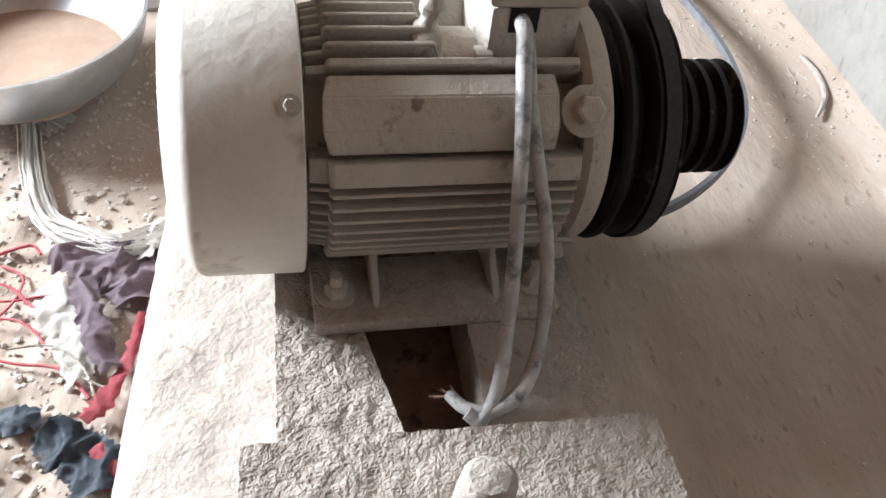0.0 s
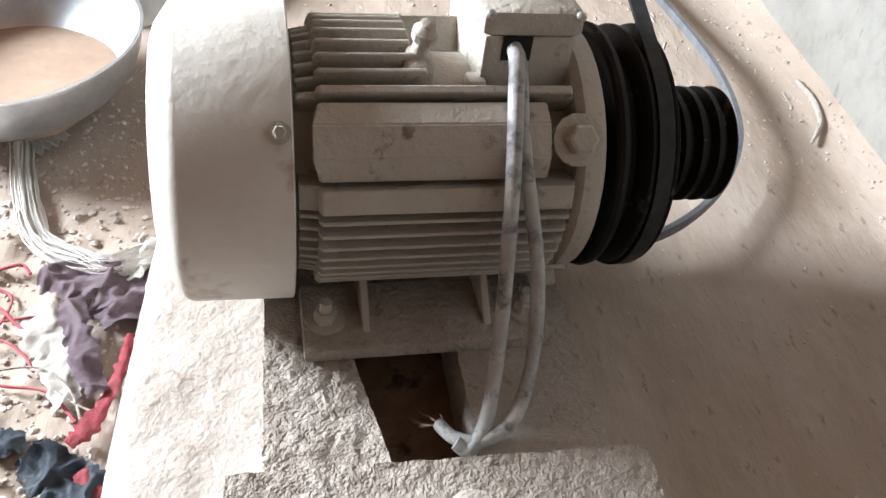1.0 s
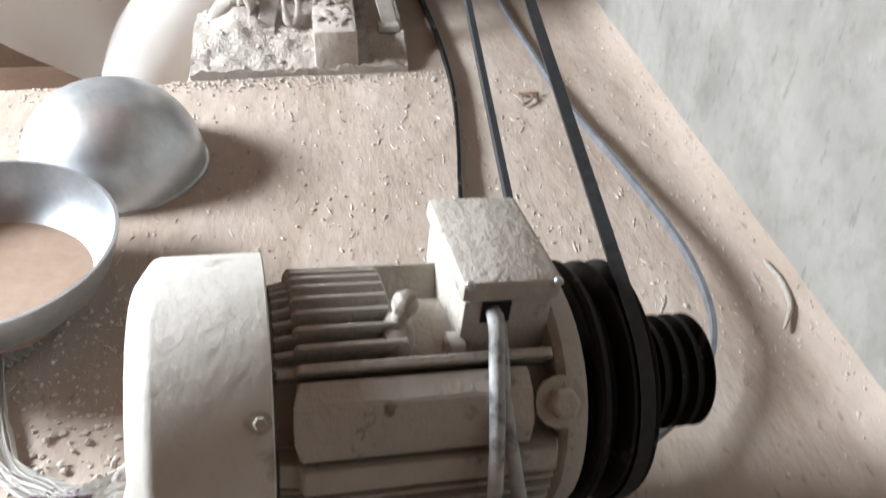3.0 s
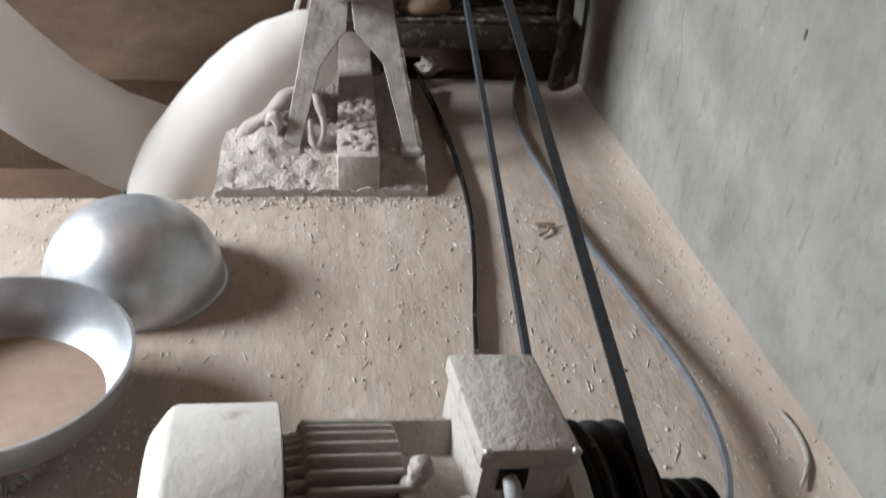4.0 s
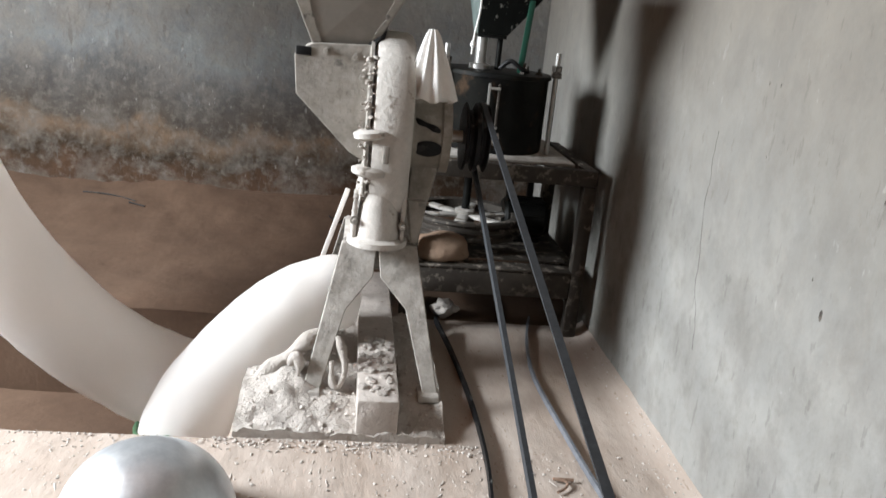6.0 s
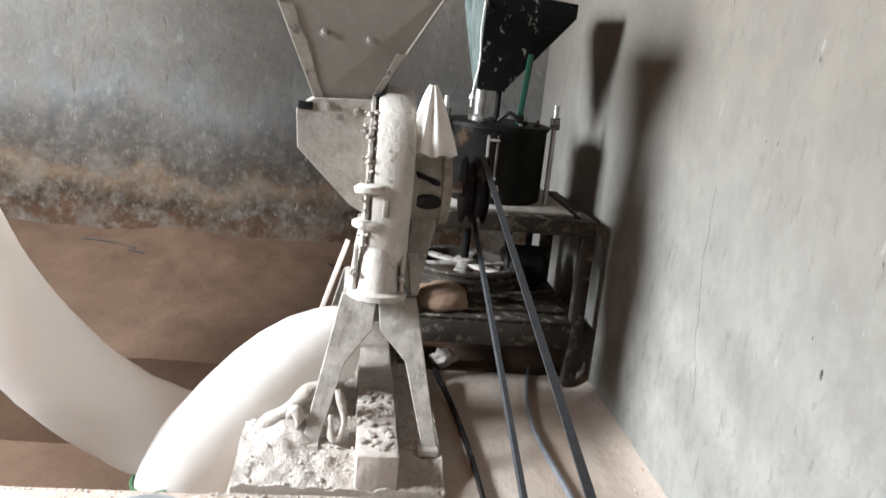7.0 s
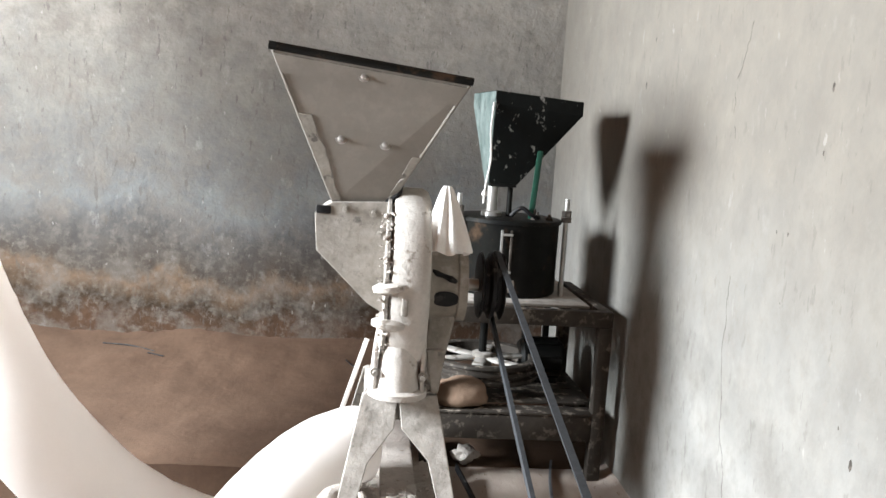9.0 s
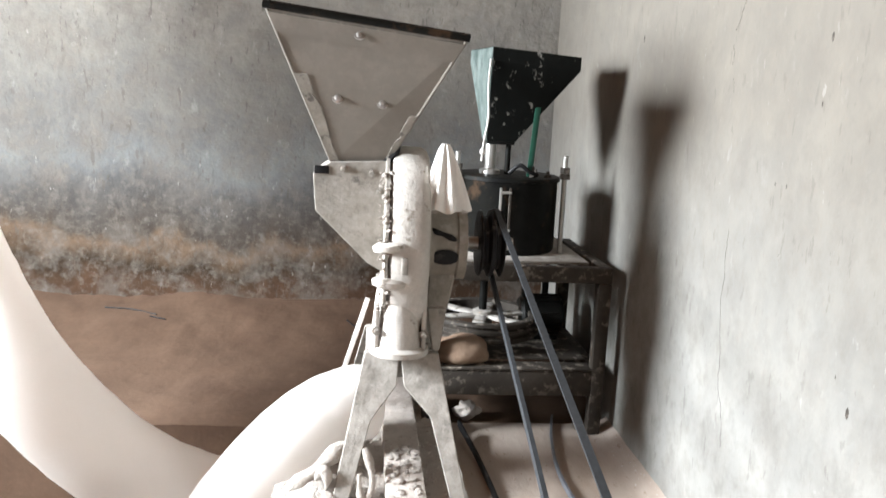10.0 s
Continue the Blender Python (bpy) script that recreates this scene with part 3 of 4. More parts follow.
def limb(a, b2, w, d):
    """A flat-sided leg from a to b2."""
    a, b2 = Vector(a), Vector(b2)
    z = (b2 - a).normalized()
    y = Vector((0, 1, 0))
    x = y.cross(z).normalized()
    y = z.cross(x)
    m = Matrix.Translation(a) @ Matrix((x, y, z)).transposed().to_4x4()
    return box(-w / 2, w / 2, -d / 2, d / 2, 0, (b2 - a).length, 0.006, m)


LEFT_LEG = [(-0.155, 0.44), (-0.035, 0.44), (-0.045, 0.34), (-0.128, 0.24), (-0.198, 0.0), (-0.250, 0.0)]
RIGHT_LEG = [(-0.033, 0.44), (0.098, 0.44), (0.190, 0.0), (0.142, 0.0), (0.070, 0.25), (-0.02, 0.34)]
for y, yt in ((2.63, 2.86), (3.40, 3.22)):
    for pts in (LEFT_LEG, RIGHT_LEG):
        b = slab(pts, 0.022, None, 0.003)
        b = box(min(p[0] for p in pts[2:]) - 0.006, max(p[0] for p in pts[-3:] if p[1] == 0.0) + 0.006, -0.03, 0.05, 0.0, 0.018, 0.003, bm=b) if pts is LEFT_LEG else box(0.122, 0.191, -0.03, 0.05, 0.0, 0.018, 0.003, bm=b)
        for v in b.verts:
            v.co.y += y + v.co.z / 0.40 * (yt - y)
        leg = part("leg", b, IRON, mill, smooth=None)
part("stand_head", box(-0.150, 0.092, 2.91, 3.22, 0.34, 0.447, 0.008), IRON, mill)
b = slab([(-0.138, 0.40), (0.085, 0.40), (0.075, 0.44), (0.060, 0.52), (0.052, 0.70), (-0.098, 0.70), (-0.120, 0.56), (-0.130, 0.44)], 0.28, pose(0, 2.92, 0), 0.012)
part("pedestal", b, PALE, mill)
b = lathe([(0.447, 0.100), (0.466, 0.100), (0.474, 0.078), (0.51, 0.072), (0.62, 0.062), (0.66, 0.060), (0.80, 0.056), (0.82, 0.03)], 32, m=pose(-0.040, 2.875, 0), wobble=0.05)
part("front_column", b, PALE, mill, "flour-dusted conical front column")
for x in (-0.125, 0.058):
    hexbolt("column_bolt", pose(x, 2.90, 0.447), mill, 0.010, 0.018, IRON)
prof = [(-0.086, 0.10), (-0.086, 0.31), (-0.076, 0.330), (-0.05, 0.342), (0.015, 0.342), (0.036, 0.330), (0.046, 0.310), (0.048, 0.12)]
part("stone_housing", lathe(prof, 72, "X", pose(0, 3.05, 0.79) @ Matrix.Diagonal((1, 0.8, 1, 1))), PALE, mill, "pale round stone housing")
part("cover_ring", lathe([(-0.104, 0.10), (-0.104, 0.312), (-0.100, 0.328), (-0.090, 0.328), (-0.088, 0.10)], 72, "X", pose(0, 3.05, 0.79) @ Matrix.Diagonal((1, 0.8, 1, 1))), IRON, mill)
for z in (0.82, 0.70):
    part("clamp", lathe([(-0.016, 0.036), (-0.008, 0.054), (0.008, 0.056), (0.016, 0.040)], 28, m=pose(-0.085, 2.80, z) @ Matrix.Diagonal((1, 0.8, 1, 1)) @ pose(0, 0, 0, 0, -8 if z > 0.75 else 6, 0)), PALE, mill)
part("clamp_bar", box(-0.045, -0.025, 2.765, 2.80, 0.735, 0.79, 0.003), IRON, mill)
for a in (-70, -35, 0, 35, 70):
    hexbolt("ring_bolt", pose(-0.104, 3.05 + 0.225 * math.cos(radians(a)), 0.79 + 0.28 * math.sin(radians(a)), 0, -90, 0), mill, 0.010, 0.012, IRON)
b = lathe([(0.045, 0.15), (0.06, 0.130), (0.09, 0.124), (0.150, 0.122), (0.156, 0.130), (0.185, 0.130), (0.192, 0.07)], 40, "X", pose(0, 3.05, 0.80))
part("bearing_housing", b, OILY, mill, "bearing housing streaked with black grease")
part("bearing_foot", slab([(0.05, 0.40), (0.10, 0.40), (0.16, 0.72), (0.06, 0.72)], 0.12, pose(0, 2.99, 0), 0.008), OILY, mill)
part("mill_shaft", lathe([(0.19, 0.022), (0.36, 0.022)], 20, "X", pose(0, 3.05, 0.80)), STEEL, mill)
part("mill_pulley", lathe(vpulley(0.235, 0.085, 0.118, 2, 0.03), 56, "X", pose(0, 3.05, 0.80)), RUBBER, mill, "black V-belt pulley", smooth=25)
for x, z0, z1 in ((-0.118, 0.47, 0.62), (0.040, 0.46, 0.64)):
    part("column_rib", box(x - 0.007, x + 0.007, 2.835, 2.90, z0, z1, 0.003), PALE, mill)
    hexbolt("rib_bolt", pose(x, 2.832, z0 + 0.06, 90, 0, 0), mill, 0.009, 0.012, IRON)
# Black block on the column's skin, painted as a slot's dark inside.
part("column_slot_shade", box(-0.052, -0.036, 2.806, 2.818, 0.70, 0.745, 0.002), RUBBER, mill, "black block painted as the shade of a slot in the column")
part("side_bracket", slab([(0.052, 0.60), (0.118, 0.60), (0.100, 0.45), (0.075, 0.45)], 0.03, pose(0, 2.88, 0), 0.004), IRON, mill)
# feed boot and hopper
pts = [(-0.285, 1.075), (-0.095, 1.085), (-0.095, 0.70), (-0.155, 0.735), (-0.335, 0.91), (-0.345, 1.035), (-0.315, 1.06)]
part("feed_boot", slab(pts, 0.20, pose(0, 2.95, 0), 0.002), IRON, mill, "sheet-steel feed boot", smooth=None)
# No slot is cut: a black block gives the notch its shade.
part("boot_slot_shade", box(-0.340, -0.292, 2.945, 2.96, 1.035, 1.062, 0.002), RUBBER, mill, "black block painted as the shade in the boot's notch")
for x, z in ((-0.245, 1.055), (-0.15, 1.045), (-0.125, 0.98)):
    hexbolt("boot_bolt", pose(x, 2.95, z, 90, 0, 0), mill, 0.009, 0.010, IRON)


def hopper_shell(rim, foot, lip, t=0.004):
    """Four sloping sides between two rectangles given as corner lists, with wall thickness."""
    b = bmesh.new()
    top = [b.verts.new(p) for p in rim]
    up = [b.verts.new(Vector(p) + Vector((0, 0, lip))) for p in rim]
    low = [b.verts.new(p) for p in foot]
    for k in range(4):
        j = (k + 1) % 4
        b.faces.new((low[k], low[j], top[j], top[k]))
        if lip > 0.001:
            b.faces.new((top[k], top[j], up[j], up[k]))
    bmesh.ops.recalc_face_normals(b, faces=b.faces)
    bmesh.ops.solidify(b, geom=b.faces[:], thickness=t)
    return b


hopper = thing("mill_hopper", pose(0, 0, 0), "grey sheet-steel feed hopper with a rolled rim", "hopper")
rim = [(-0.478, 2.75, 1.60), (0.122, 2.75, 1.535), (0.122, 3.32, 1.535), (-0.478, 3.32, 1.60)]
foot = [(-0.285, 2.98, 1.130), (-0.10, 2.98, 1.135), (-0.10, 3.18, 1.135), (-0.285, 3.18, 1.130)]
part("shell", hopper_shell(rim, foot, 0.0), HOPPER, hopper, smooth=None)
rr = [Vector(p) + Vector((0, 0, 0.012)) for p in rim]
for k in range(4):
    a, c = rr[k], rr[(k + 1) % 4]
    d = (c - a).normalized() * 0.012
    part("rim_tube", tube([a - d, (a + c) / 2, c + d], 0.013, 10, per=2), BLACKPAINT, hopper)
for side in (0, 1):
    a, c = Vector(rim[side]), Vector(foot[side])
    part("corner_seam", tube([a, (a + c) / 2, c], 0.005, 8, per=2), HOPPER, hopper)

def on_front(u, v, off=0.004):
    """A point on the hopper's front sheet: u across, v upwards."""
    a, c = Vector(foot[0]).lerp(Vector(foot[1]), u), Vector(rim[0]).lerp(Vector(rim[1]), u)
    return a.lerp(c, v) + Vector((0, -0.9, -0.43)) * off


def sheet_strip(name, edge_a, edge_b, material, label):
    """A thin ragged strip of sheet lying on the hopper's front."""
    b = bmesh.new()
    n = len(edge_a)
    rows = [[b.verts.new(on_front(u, v, off)) for (u, v) in (edge_a[k], edge_b[k]) for off in (0.001, 0.005)] for k in range(n)]
    for p, q in zip(rows, rows[1:]):
        for k, j in ((0, 1), (1, 3), (3, 2), (2, 0)):
            b.faces.new((p[k], p[j], q[j], q[k]))
    b.faces.new((rows[0][0], rows[0][1], rows[0][3], rows[0][2]))
    b.faces.new((rows[-1][0], rows[-1][1], rows[-1][3], rows[-1][2]))
    part(name, b, material, hopper, label, smooth=None)


steps = [k / 14 for k in range(15)]
sheet_strip("rim_band", [(u, 0.865 - 0.02 * u + 0.012 * noise.noise(Vector((u * 9, 1, 0)))) for u in steps], [(u, 0.985) for u in steps], HOPPER, "folded band under the rim")
sheet_strip("left_flap", [(0.005, 0.62 * v) for v in steps], [(0.10 + 0.05 * noise.noise(Vector((v * 7, 3, 0))) + 0.04 * (1 - v), 0.62 * v) for v in steps], IRON, "ragged folded seam crusted with flour")
sheet_strip("right_flap", [(0.995, 0.42 * v) for v in steps], [(0.93 + 0.05 * noise.noise(Vector((v * 8, 5, 0))), 0.42 * v) for v in steps], IRON, "ragged folded seam crusted with flour")
for u in (0.29, 0.66):
    hexbolt("hopper_bolt", Matrix.Translation(on_front(u, 0.48, 0.002)) @ pose(0, 0, 0, 63, 0, 0), hopper, 0.011, 0.008, STEEL)
hexbolt("band_bolt", Matrix.Translation(on_front(0.46, 0.93)) @ pose(0, 0, 0, 63, 0, 0), hopper, 0.010, 0.008, STEEL)
# Black roll laid over the torn seam to darken it like a shaded gap.
b = tube([Vector(foot[1]) + Vector((-0.03, -0.012, -0.03)), Vector(foot[1]) + Vector((0.005, -0.012, 0.01)), Vector(foot[1]) + Vector((0.03, -0.02, 0.045)), Vector(foot[1]) + Vector((0.045, -0.03, 0.10))], [0.006, 0.012, 0.009, 0.004], 8, wrinkle=0.008)
part("torn_seam_shade", b, RUBBER, hopper, "black roll painted as the shade in the torn seam")

# flour sleeve from the mill down into the trench and away up
duct = thing("flour_duct", pose(0, 0, 0), "fat cream cloth flour sleeve sagging through the trench", "duct")
part("outlet_sleeve", tube([(-0.135, 3.03, 0.268), (-0.20, 3.0, 0.268), (-0.34, 2.96, 0.195), (-0.50, 2.92, 0.025), (-0.635, 2.90, -0.18), (-0.695, 2.90, -0.42)], [0.130, 0.138, 0.148, 0.158, 0.165, 0.165], 40, wrinkle=0.004), CLOTH, duct, smooth=60)
part("rising_sleeve", tube([(-0.52, 3.06, -0.195), (-0.70, 3.06, -0.155), (-0.89, 3.02, -0.048), (-1.08, 2.96, 0.125), (-1.289, 2.93, 0.38), (-1.475, 3.04, 0.60), (-1.70, 3.26, 0.86), (-1.98, 3.45, 1.25), (-2.26, 3.6, 1.7), (-2.5, 3.7, 2.5), (-2.6, 3.7, 3.4)], [0.19, 0.180, 0.167, 0.165, 0.165, 0.168, 0.17, 0.17, 0.16, 0.16, 0.16], 44, wrinkle=0.004), CLOTH, duct, smooth=60)
part("tie_band", tube([(-0.66 + 0.171 * math.cos(a), 2.90 + 0.171 * math.sin(a), -0.17 + 0.06 * math.cos(a)) for a in [math.pi * (0.9 + 0.08 * k) for k in range(8)]], 0.010, 8, per=2, wrinkle=0.006), GREENPLASTIC, duct, "green plastic twine on the sleeve")


# ---- drive belts ----
def belt_loop(c1, r1, c2, r2, w, h, x1, x2):
    """A belt round two pulleys whose shafts lie across x, the first on the motor; c1 and c2 are (y, z)."""
    c1, c2 = Vector(c1), Vector(c2)
    d = c2 - c1
    base = math.atan2(d.y, d.x)
    off = math.acos((r1 - r2) / d.length)
    pts = []
    for k in range(25):
        a = base + off + (2 * math.pi - 2 * off) * k / 24
        pts.append(MOTOR_POSE @ Vector((x1, r1 * math.cos(a), r1 * math.sin(a))))
    for k in range(25):
        a = base - off + 2 * off * k / 24
        pts.append((x2, c2.x + r2 * math.cos(a), c2.y + r2 * math.sin(a)))
    out = []
    for i, p in enumerate(pts):
        q = pts[(i + 1) % len(pts)]
        out.append(Vector(p))
        if (Vector(q) - Vector(p)).length > 0.5:
            out += [Vector(p).lerp(Vector(q), t / 12) for t in range(1, 12)]
    b = bmesh.new()
    rings = []
    n = len(out)
    for i, p in enumerate(out):
        t = (out[(i + 1) % n] - out[i - 1]).normalized()
        s = Vector((1, 0, 0))
        u = t.cross(s).normalized()
        rings.append([b.verts.new(p + s * x + u * z) for x, z in ((-w / 2, h / 2), (w / 2, h / 2), (w * 0.33, -h / 2), (-w * 0.33, -h / 2))])
    for i in range(n):
        p, q = rings[i], rings[(i + 1) % n]
        for k in range(4):
            b.faces.new((p[k], p[(k + 1) % 4], q[(k + 1) % 4], q[k]))
    return b


c1 = MOTOR_POSE @ Vector((0.303, 0, 0))
drive = part("drive_belt", belt_loop((c1.y, c1.z), 0.162, (3.05, 0.862), 0.118, 0.019, 0.013, 0.303, 0.295), BELT)
tagged(drive, "taut black rubber V-belt from motor to mill", "belt")
loose = [(0.18, 1.02, 0.03), (0.30, 0.955, 0.05), (0.433, 0.975, 0.05), (0.56, 1.07, 0.05), (0.645, 1.20, 0.05), (0.685, 1.36, 0.045), (0.69, 1.55, 0.04), (0.66, 1.85, 0.03), (0.62, 2.17, 0.02), (0.60, 2.5, 0.012), (0.58, 2.95, 0.012), (0.62, 3.3, 0.012), (0.678, 3.55, 0.012)]
tagged(part("loose_belt", tube(loose, 0.01, per=10, flat=(0.009, 0.020), up=(0, 0, 1)), GREYBELT), "slack grey worn V-belt lying on the floor", "belt")
loose2 = [(0.17, 1.1, 0.016), (0.22, 1.4, 0.016), (0.25, 1.74, 0.016), (0.29, 2.05, 0.016), (0.315, 2.34, 0.016), (0.315, 2.7, 0.016), (0.29, 3.1, 0.02), (0.24, 3.35, 0.06)]
tagged(part("floor_belt", tube(loose2, 0.01, per=10, flat=(0.008, 0.030), up=(0, 0, 1)), RUBBER), "slack black belt on edge along the floor", "belt")

# supply cable of the motor
cable = thing("supply_cable", pose(0, 0, 0), "dust-coated grey power cable looping from the terminal box", "cable")
part("front_strand", tube([(0.138, 0.884, 0.462), (0.137, 0.850, 0.462), (0.132, 0.812, 0.440), (0.126, 0.765, 0.402), (0.118, 0.715, 0.335), (0.105, 0.65, 0.22), (0.085, 0.585, 0.15), (0.062, 0.555, 0.125), (0.045, 0.562, 0.13)], 0.0088, 14, wrinkle=0.0015), CABLE, cable)
part("rear_strand", tube([(0.142, 0.884, 0.456), (0.142, 0.852, 0.450), (0.140, 0.816, 0.424), (0.140, 0.770, 0.385), (0.146, 0.728, 0.335), (0.152, 0.685, 0.265), (0.142, 0.63, 0.18), (0.115, 0.580, 0.145), (0.075, 0.562, 0.130), (0.045, 0.572, 0.125), (0.028, 0.596, 0.120)], 0.0088, 14, wrinkle=0.0015), CABLE, cable)

for pts in ([(0.030, 0.593, 0.120), (0.022, 0.618, 0.100), (0.012, 0.640, 0.075), (0.004, 0.672, 0.052)], [(0.026, 0.596, 0.118), (0.008, 0.612, 0.095), (0.000, 0.640, 0.062), (-0.006, 0.655, 0.046)], [(0.034, 0.596, 0.118), (0.034, 0.625, 0.095), (0.026, 0.642, 0.07)]):
    part("bare_strand", tube(pts, [0.003, 0.0045, 0.002], 8, wrinkle=0.004), PIT, cable, "dark frayed strand at the cable end")

# ---- bowls ----
def bowl_mesh(r, h, t=0.003, foot=0.35):
    out = []
    for k in range(13):
        a = math.pi / 2 * k / 12
        out.append((h * (1 - math.cos(a)), max(r * foot * 0.999 if k == 0 else 0, r * math.sin(a) ** 0.85)))
    out[0] = (0.0, r * 0.03)
    inner = [(z + t, max(rr - t, 0.01)) for z, rr in reversed(out)]
    return out + [(h + 0.002, r + 0.006), (h + 0.006, r + 0.006), (h + 0.006, r - 0.001)] + inner[1:]


dome = thing("upturned_bowl", pose(-0.572, 1.995, 0.216, 180, 0, 0), "dull aluminium bowl lying upside down on the floor", "bowl", "aluminium bowls")
part("shell", lathe(bowl_mesh(0.216, 0.210), 64), ALU, dome, smooth=50)
basin = thing("open_bowl", pose(-0.725, 1.492, 0.006, 1, 3, 0), "dull aluminium bowl holding brown flour", "bowl", "aluminium bowls")
part("shell", lathe(bowl_mesh(0.256, 0.165), 72), ALU, basin, smooth=50)
flour = thing("bowl_flour", pose(-0.725, 1.492, 0.006, 1, 3, 0), "low heap of brown flour in the bowl", "flour")
part("mound", lathe([(0.02, 0.10), (0.055, 0.205), (0.06, 0.19), (0.064, 0.10), (0.066, 0.01)], 40, wobble=0.05), FLOUR, flour)

# ---- second mill on its steel stand ----
stand = thing("steel_stand", pose(0, 0, 0), "rusty angle-iron stand under the small mill", "stand")
X0, X1, Y0, Y1, ZT = 0.09, 0.845, 3.38, 4.12, 0.72
for x in (X0, X1 - 0.055):
    for y in (Y0, Y1 - 0.055):
        part("leg", box(x, x + 0.055, y, y + 0.055, 0.0, ZT - 0.07, 0.004), FRAME, stand)
for y in (Y0, Y1 - 0.05):
    part("top_rail", box(X0, X1, y, y + 0.05, ZT - 0.068, ZT - 0.004, 0.004), FRAME, stand)
    part("shelf_rail", box(X0 + 0.055, X1 - 0.056, y, y + 0.045, 0.17, 0.275, 0.004), FRAME, stand)
for x in (X0, X1 - 0.05):
    part("side_rail", box(x, x + 0.05, Y0 + 0.052, Y1 - 0.052, ZT - 0.068, ZT - 0.004, 0.004), FRAME, stand)
    part("side_shelf_rail", box(x, x + 0.05, Y0 + 0.056, Y1 - 0.056, 0.17, 0.275, 0.004), FRAME, stand)
part("top_plate", box(X0 + 0.04, X1 - 0.09, Y0 + 0.05, Y1 - 0.02, ZT - 0.002, ZT + 0.010, 0.002), IRON, stand)
part("shelf_lip", box(X0 + 0.05, X1 - 0.05, Y0 - 0.004, Y0 + 0.10, 0.277, 0.287, 0.002), FRAME, stand)

small_mill = thing("small_mill", pose(0, 0, ZT + 0.01), "black-painted drum mill with worn paint on the stand", "mill")
CX, CY = 0.445, 3.74
part("drum", lathe([(0, 0.215), (0.01, 0.222), (0.30, 0.222), (0.305, 0.225)], 56, m=pose(CX, CY, 0)), BLACKPAINT, small_mill)
part("drum_lid", lathe([(0.306, 0.232), (0.322, 0.232), (0.326, 0.22), (0.33, 0.05)], 56, m=pose(CX, CY, 0)), BLACKPAINT, small_mill)
for a in (-25, 205, 100):
    x, y = CX + 0.255 * math.cos(radians(a)), CY + 0.255 * math.sin(radians(a))
    rod = part("tie_rod", lathe([(0, 0.011), (0.42, 0.011)], 12, m=pose(x, y, 0)), STEEL, small_mill, "bare threaded tie rod")
    part("nut", lathe([(0.345, 0.021), (0.37, 0.021)], 6, m=pose(x, y, 0)), FRAME, rod)
    part("lug", box(x - 0.02 if a != 205 else x - 0.015, x + 0.02, y - 0.015, y + 0.015, 0.32, 0.343, 0.003), FRAME, rod)
part("feed_collar", lathe([(0.325, 0.045), (0.345, 0.045), (0.35, 0.03)], 24, m=pose(0.36, 3.69, 0)), STEEL, small_mill)
part("lever", box(-0.012, 0.012, -0.004, 0.004, 0.0, 0.30, 0.002), GREENPAINT, small_mill, "green-painted flat lever", m=pose(0.515, 3.60, 0.33, 0, 4, 0))
for x in (0.385, 0.425):
    part("latch_bar", box(-0.005, 0.005, -0.005, 0.005, 0.05 if x < 0.4 else 0.09, 0.285, 0.0015), STEEL if x < 0.4 else FRAME, small_mill, m=pose(x, 3.512, 0.0))
for z in (0.105, 0.262):
    part("latch_arm", box(0.0, 0.05, -0.004, 0.004, 0.0, 0.010, 0.0015), STEEL, small_mill, m=pose(0.380, 3.506, z))
part("latch_tip", lathe([(0, 0.004), (0.012, 0.010), (0.03, 0.008), (0.034, 0.003)], 10), STEEL, small_mill, m=pose(0.385, 3.510, 0.03))
for x, y, h in ((0.53, 3.60, 0.05), (0.555, 3.66, 0.035), (0.60, 3.62, 0.03)):
    part("lid_bolt", lathe([(0.322, 0.016), (0.322 + h * 0.5, 0.015), (0.322 + h * 0.55, 0.007), (0.322 + h, 0.007)], 8, m=pose(x, y, 0)), FRAME, small_mill)
part("lid_clip", tube([(0.43, 3.60, 0.34), (0.47, 3.58, 0.375), (0.51, 3.57, 0.35), (0.545, 3.58, 0.338)], 0.009, 8), RUBBER, small_mill, "bent black clip on the lid")

hop2 = thing("black_hopper", pose(0, 0, 0), "scuffed black and green steel hopper on the small mill", "hopper")
rim = [(0.328, 3.55, 1.525), (0.69, 3.55, 1.50), (0.69, 3.93, 1.505), (0.285, 3.93, 1.53)]
foot = [(0.335, 3.64, 1.20), (0.455, 3.64, 1.20), (0.455, 3.76, 1.20), (0.335, 3.76, 1.20)]
part("shell", hopper_shell(rim, foot, 0.055), SCRATCHED, hop2, smooth=None)
neck = part("neck", box(0.337, 0.453, 3.642, 3.758, 1.185, 1.20, 0.003), BLACKPAINT, hop2)
for x, r in ((0.435, 0.012), (0.36, 0.024)):
    part("spout", lathe([(1.06, r), (1.19, r)], 16, m=pose(x, 3.69, 0)), STEEL if r > 0.02 else BLACKPAINT, hop2)

wheel = thing("flywheel", pose(0.375, 3.76, 0.40), "dusty spoked iron flywheel lying flat under the stand", "wheel")
prof = [(-0.055, 0.215), (-0.055, 0.25), (-0.045, 0.258), (-0.034, 0.258), (-0.026, 0.240), (-0.018, 0.240), (-0.010, 0.258), (0.002, 0.258), (0.008, 0.240), (0.014, 0.240), (0.020, 0.257), (0.030, 0.254), (0.034, 0.245), (0.030, 0.212)]
b = bmesh.new()
segs = 64
rings = [[b.verts.new((r * math.cos(2 * math.pi * k / segs), r * math.sin(2 * math.pi * k / segs), h)) for k in range(segs)] for h, r in prof]
for i in range(len(rings)):
    p, q = rings[i], rings[(i + 1) % len(rings)]
    for k in range(segs):
        b.faces.new((p[k], p[(k + 1) % segs], q[(k + 1) % segs], q[k]))
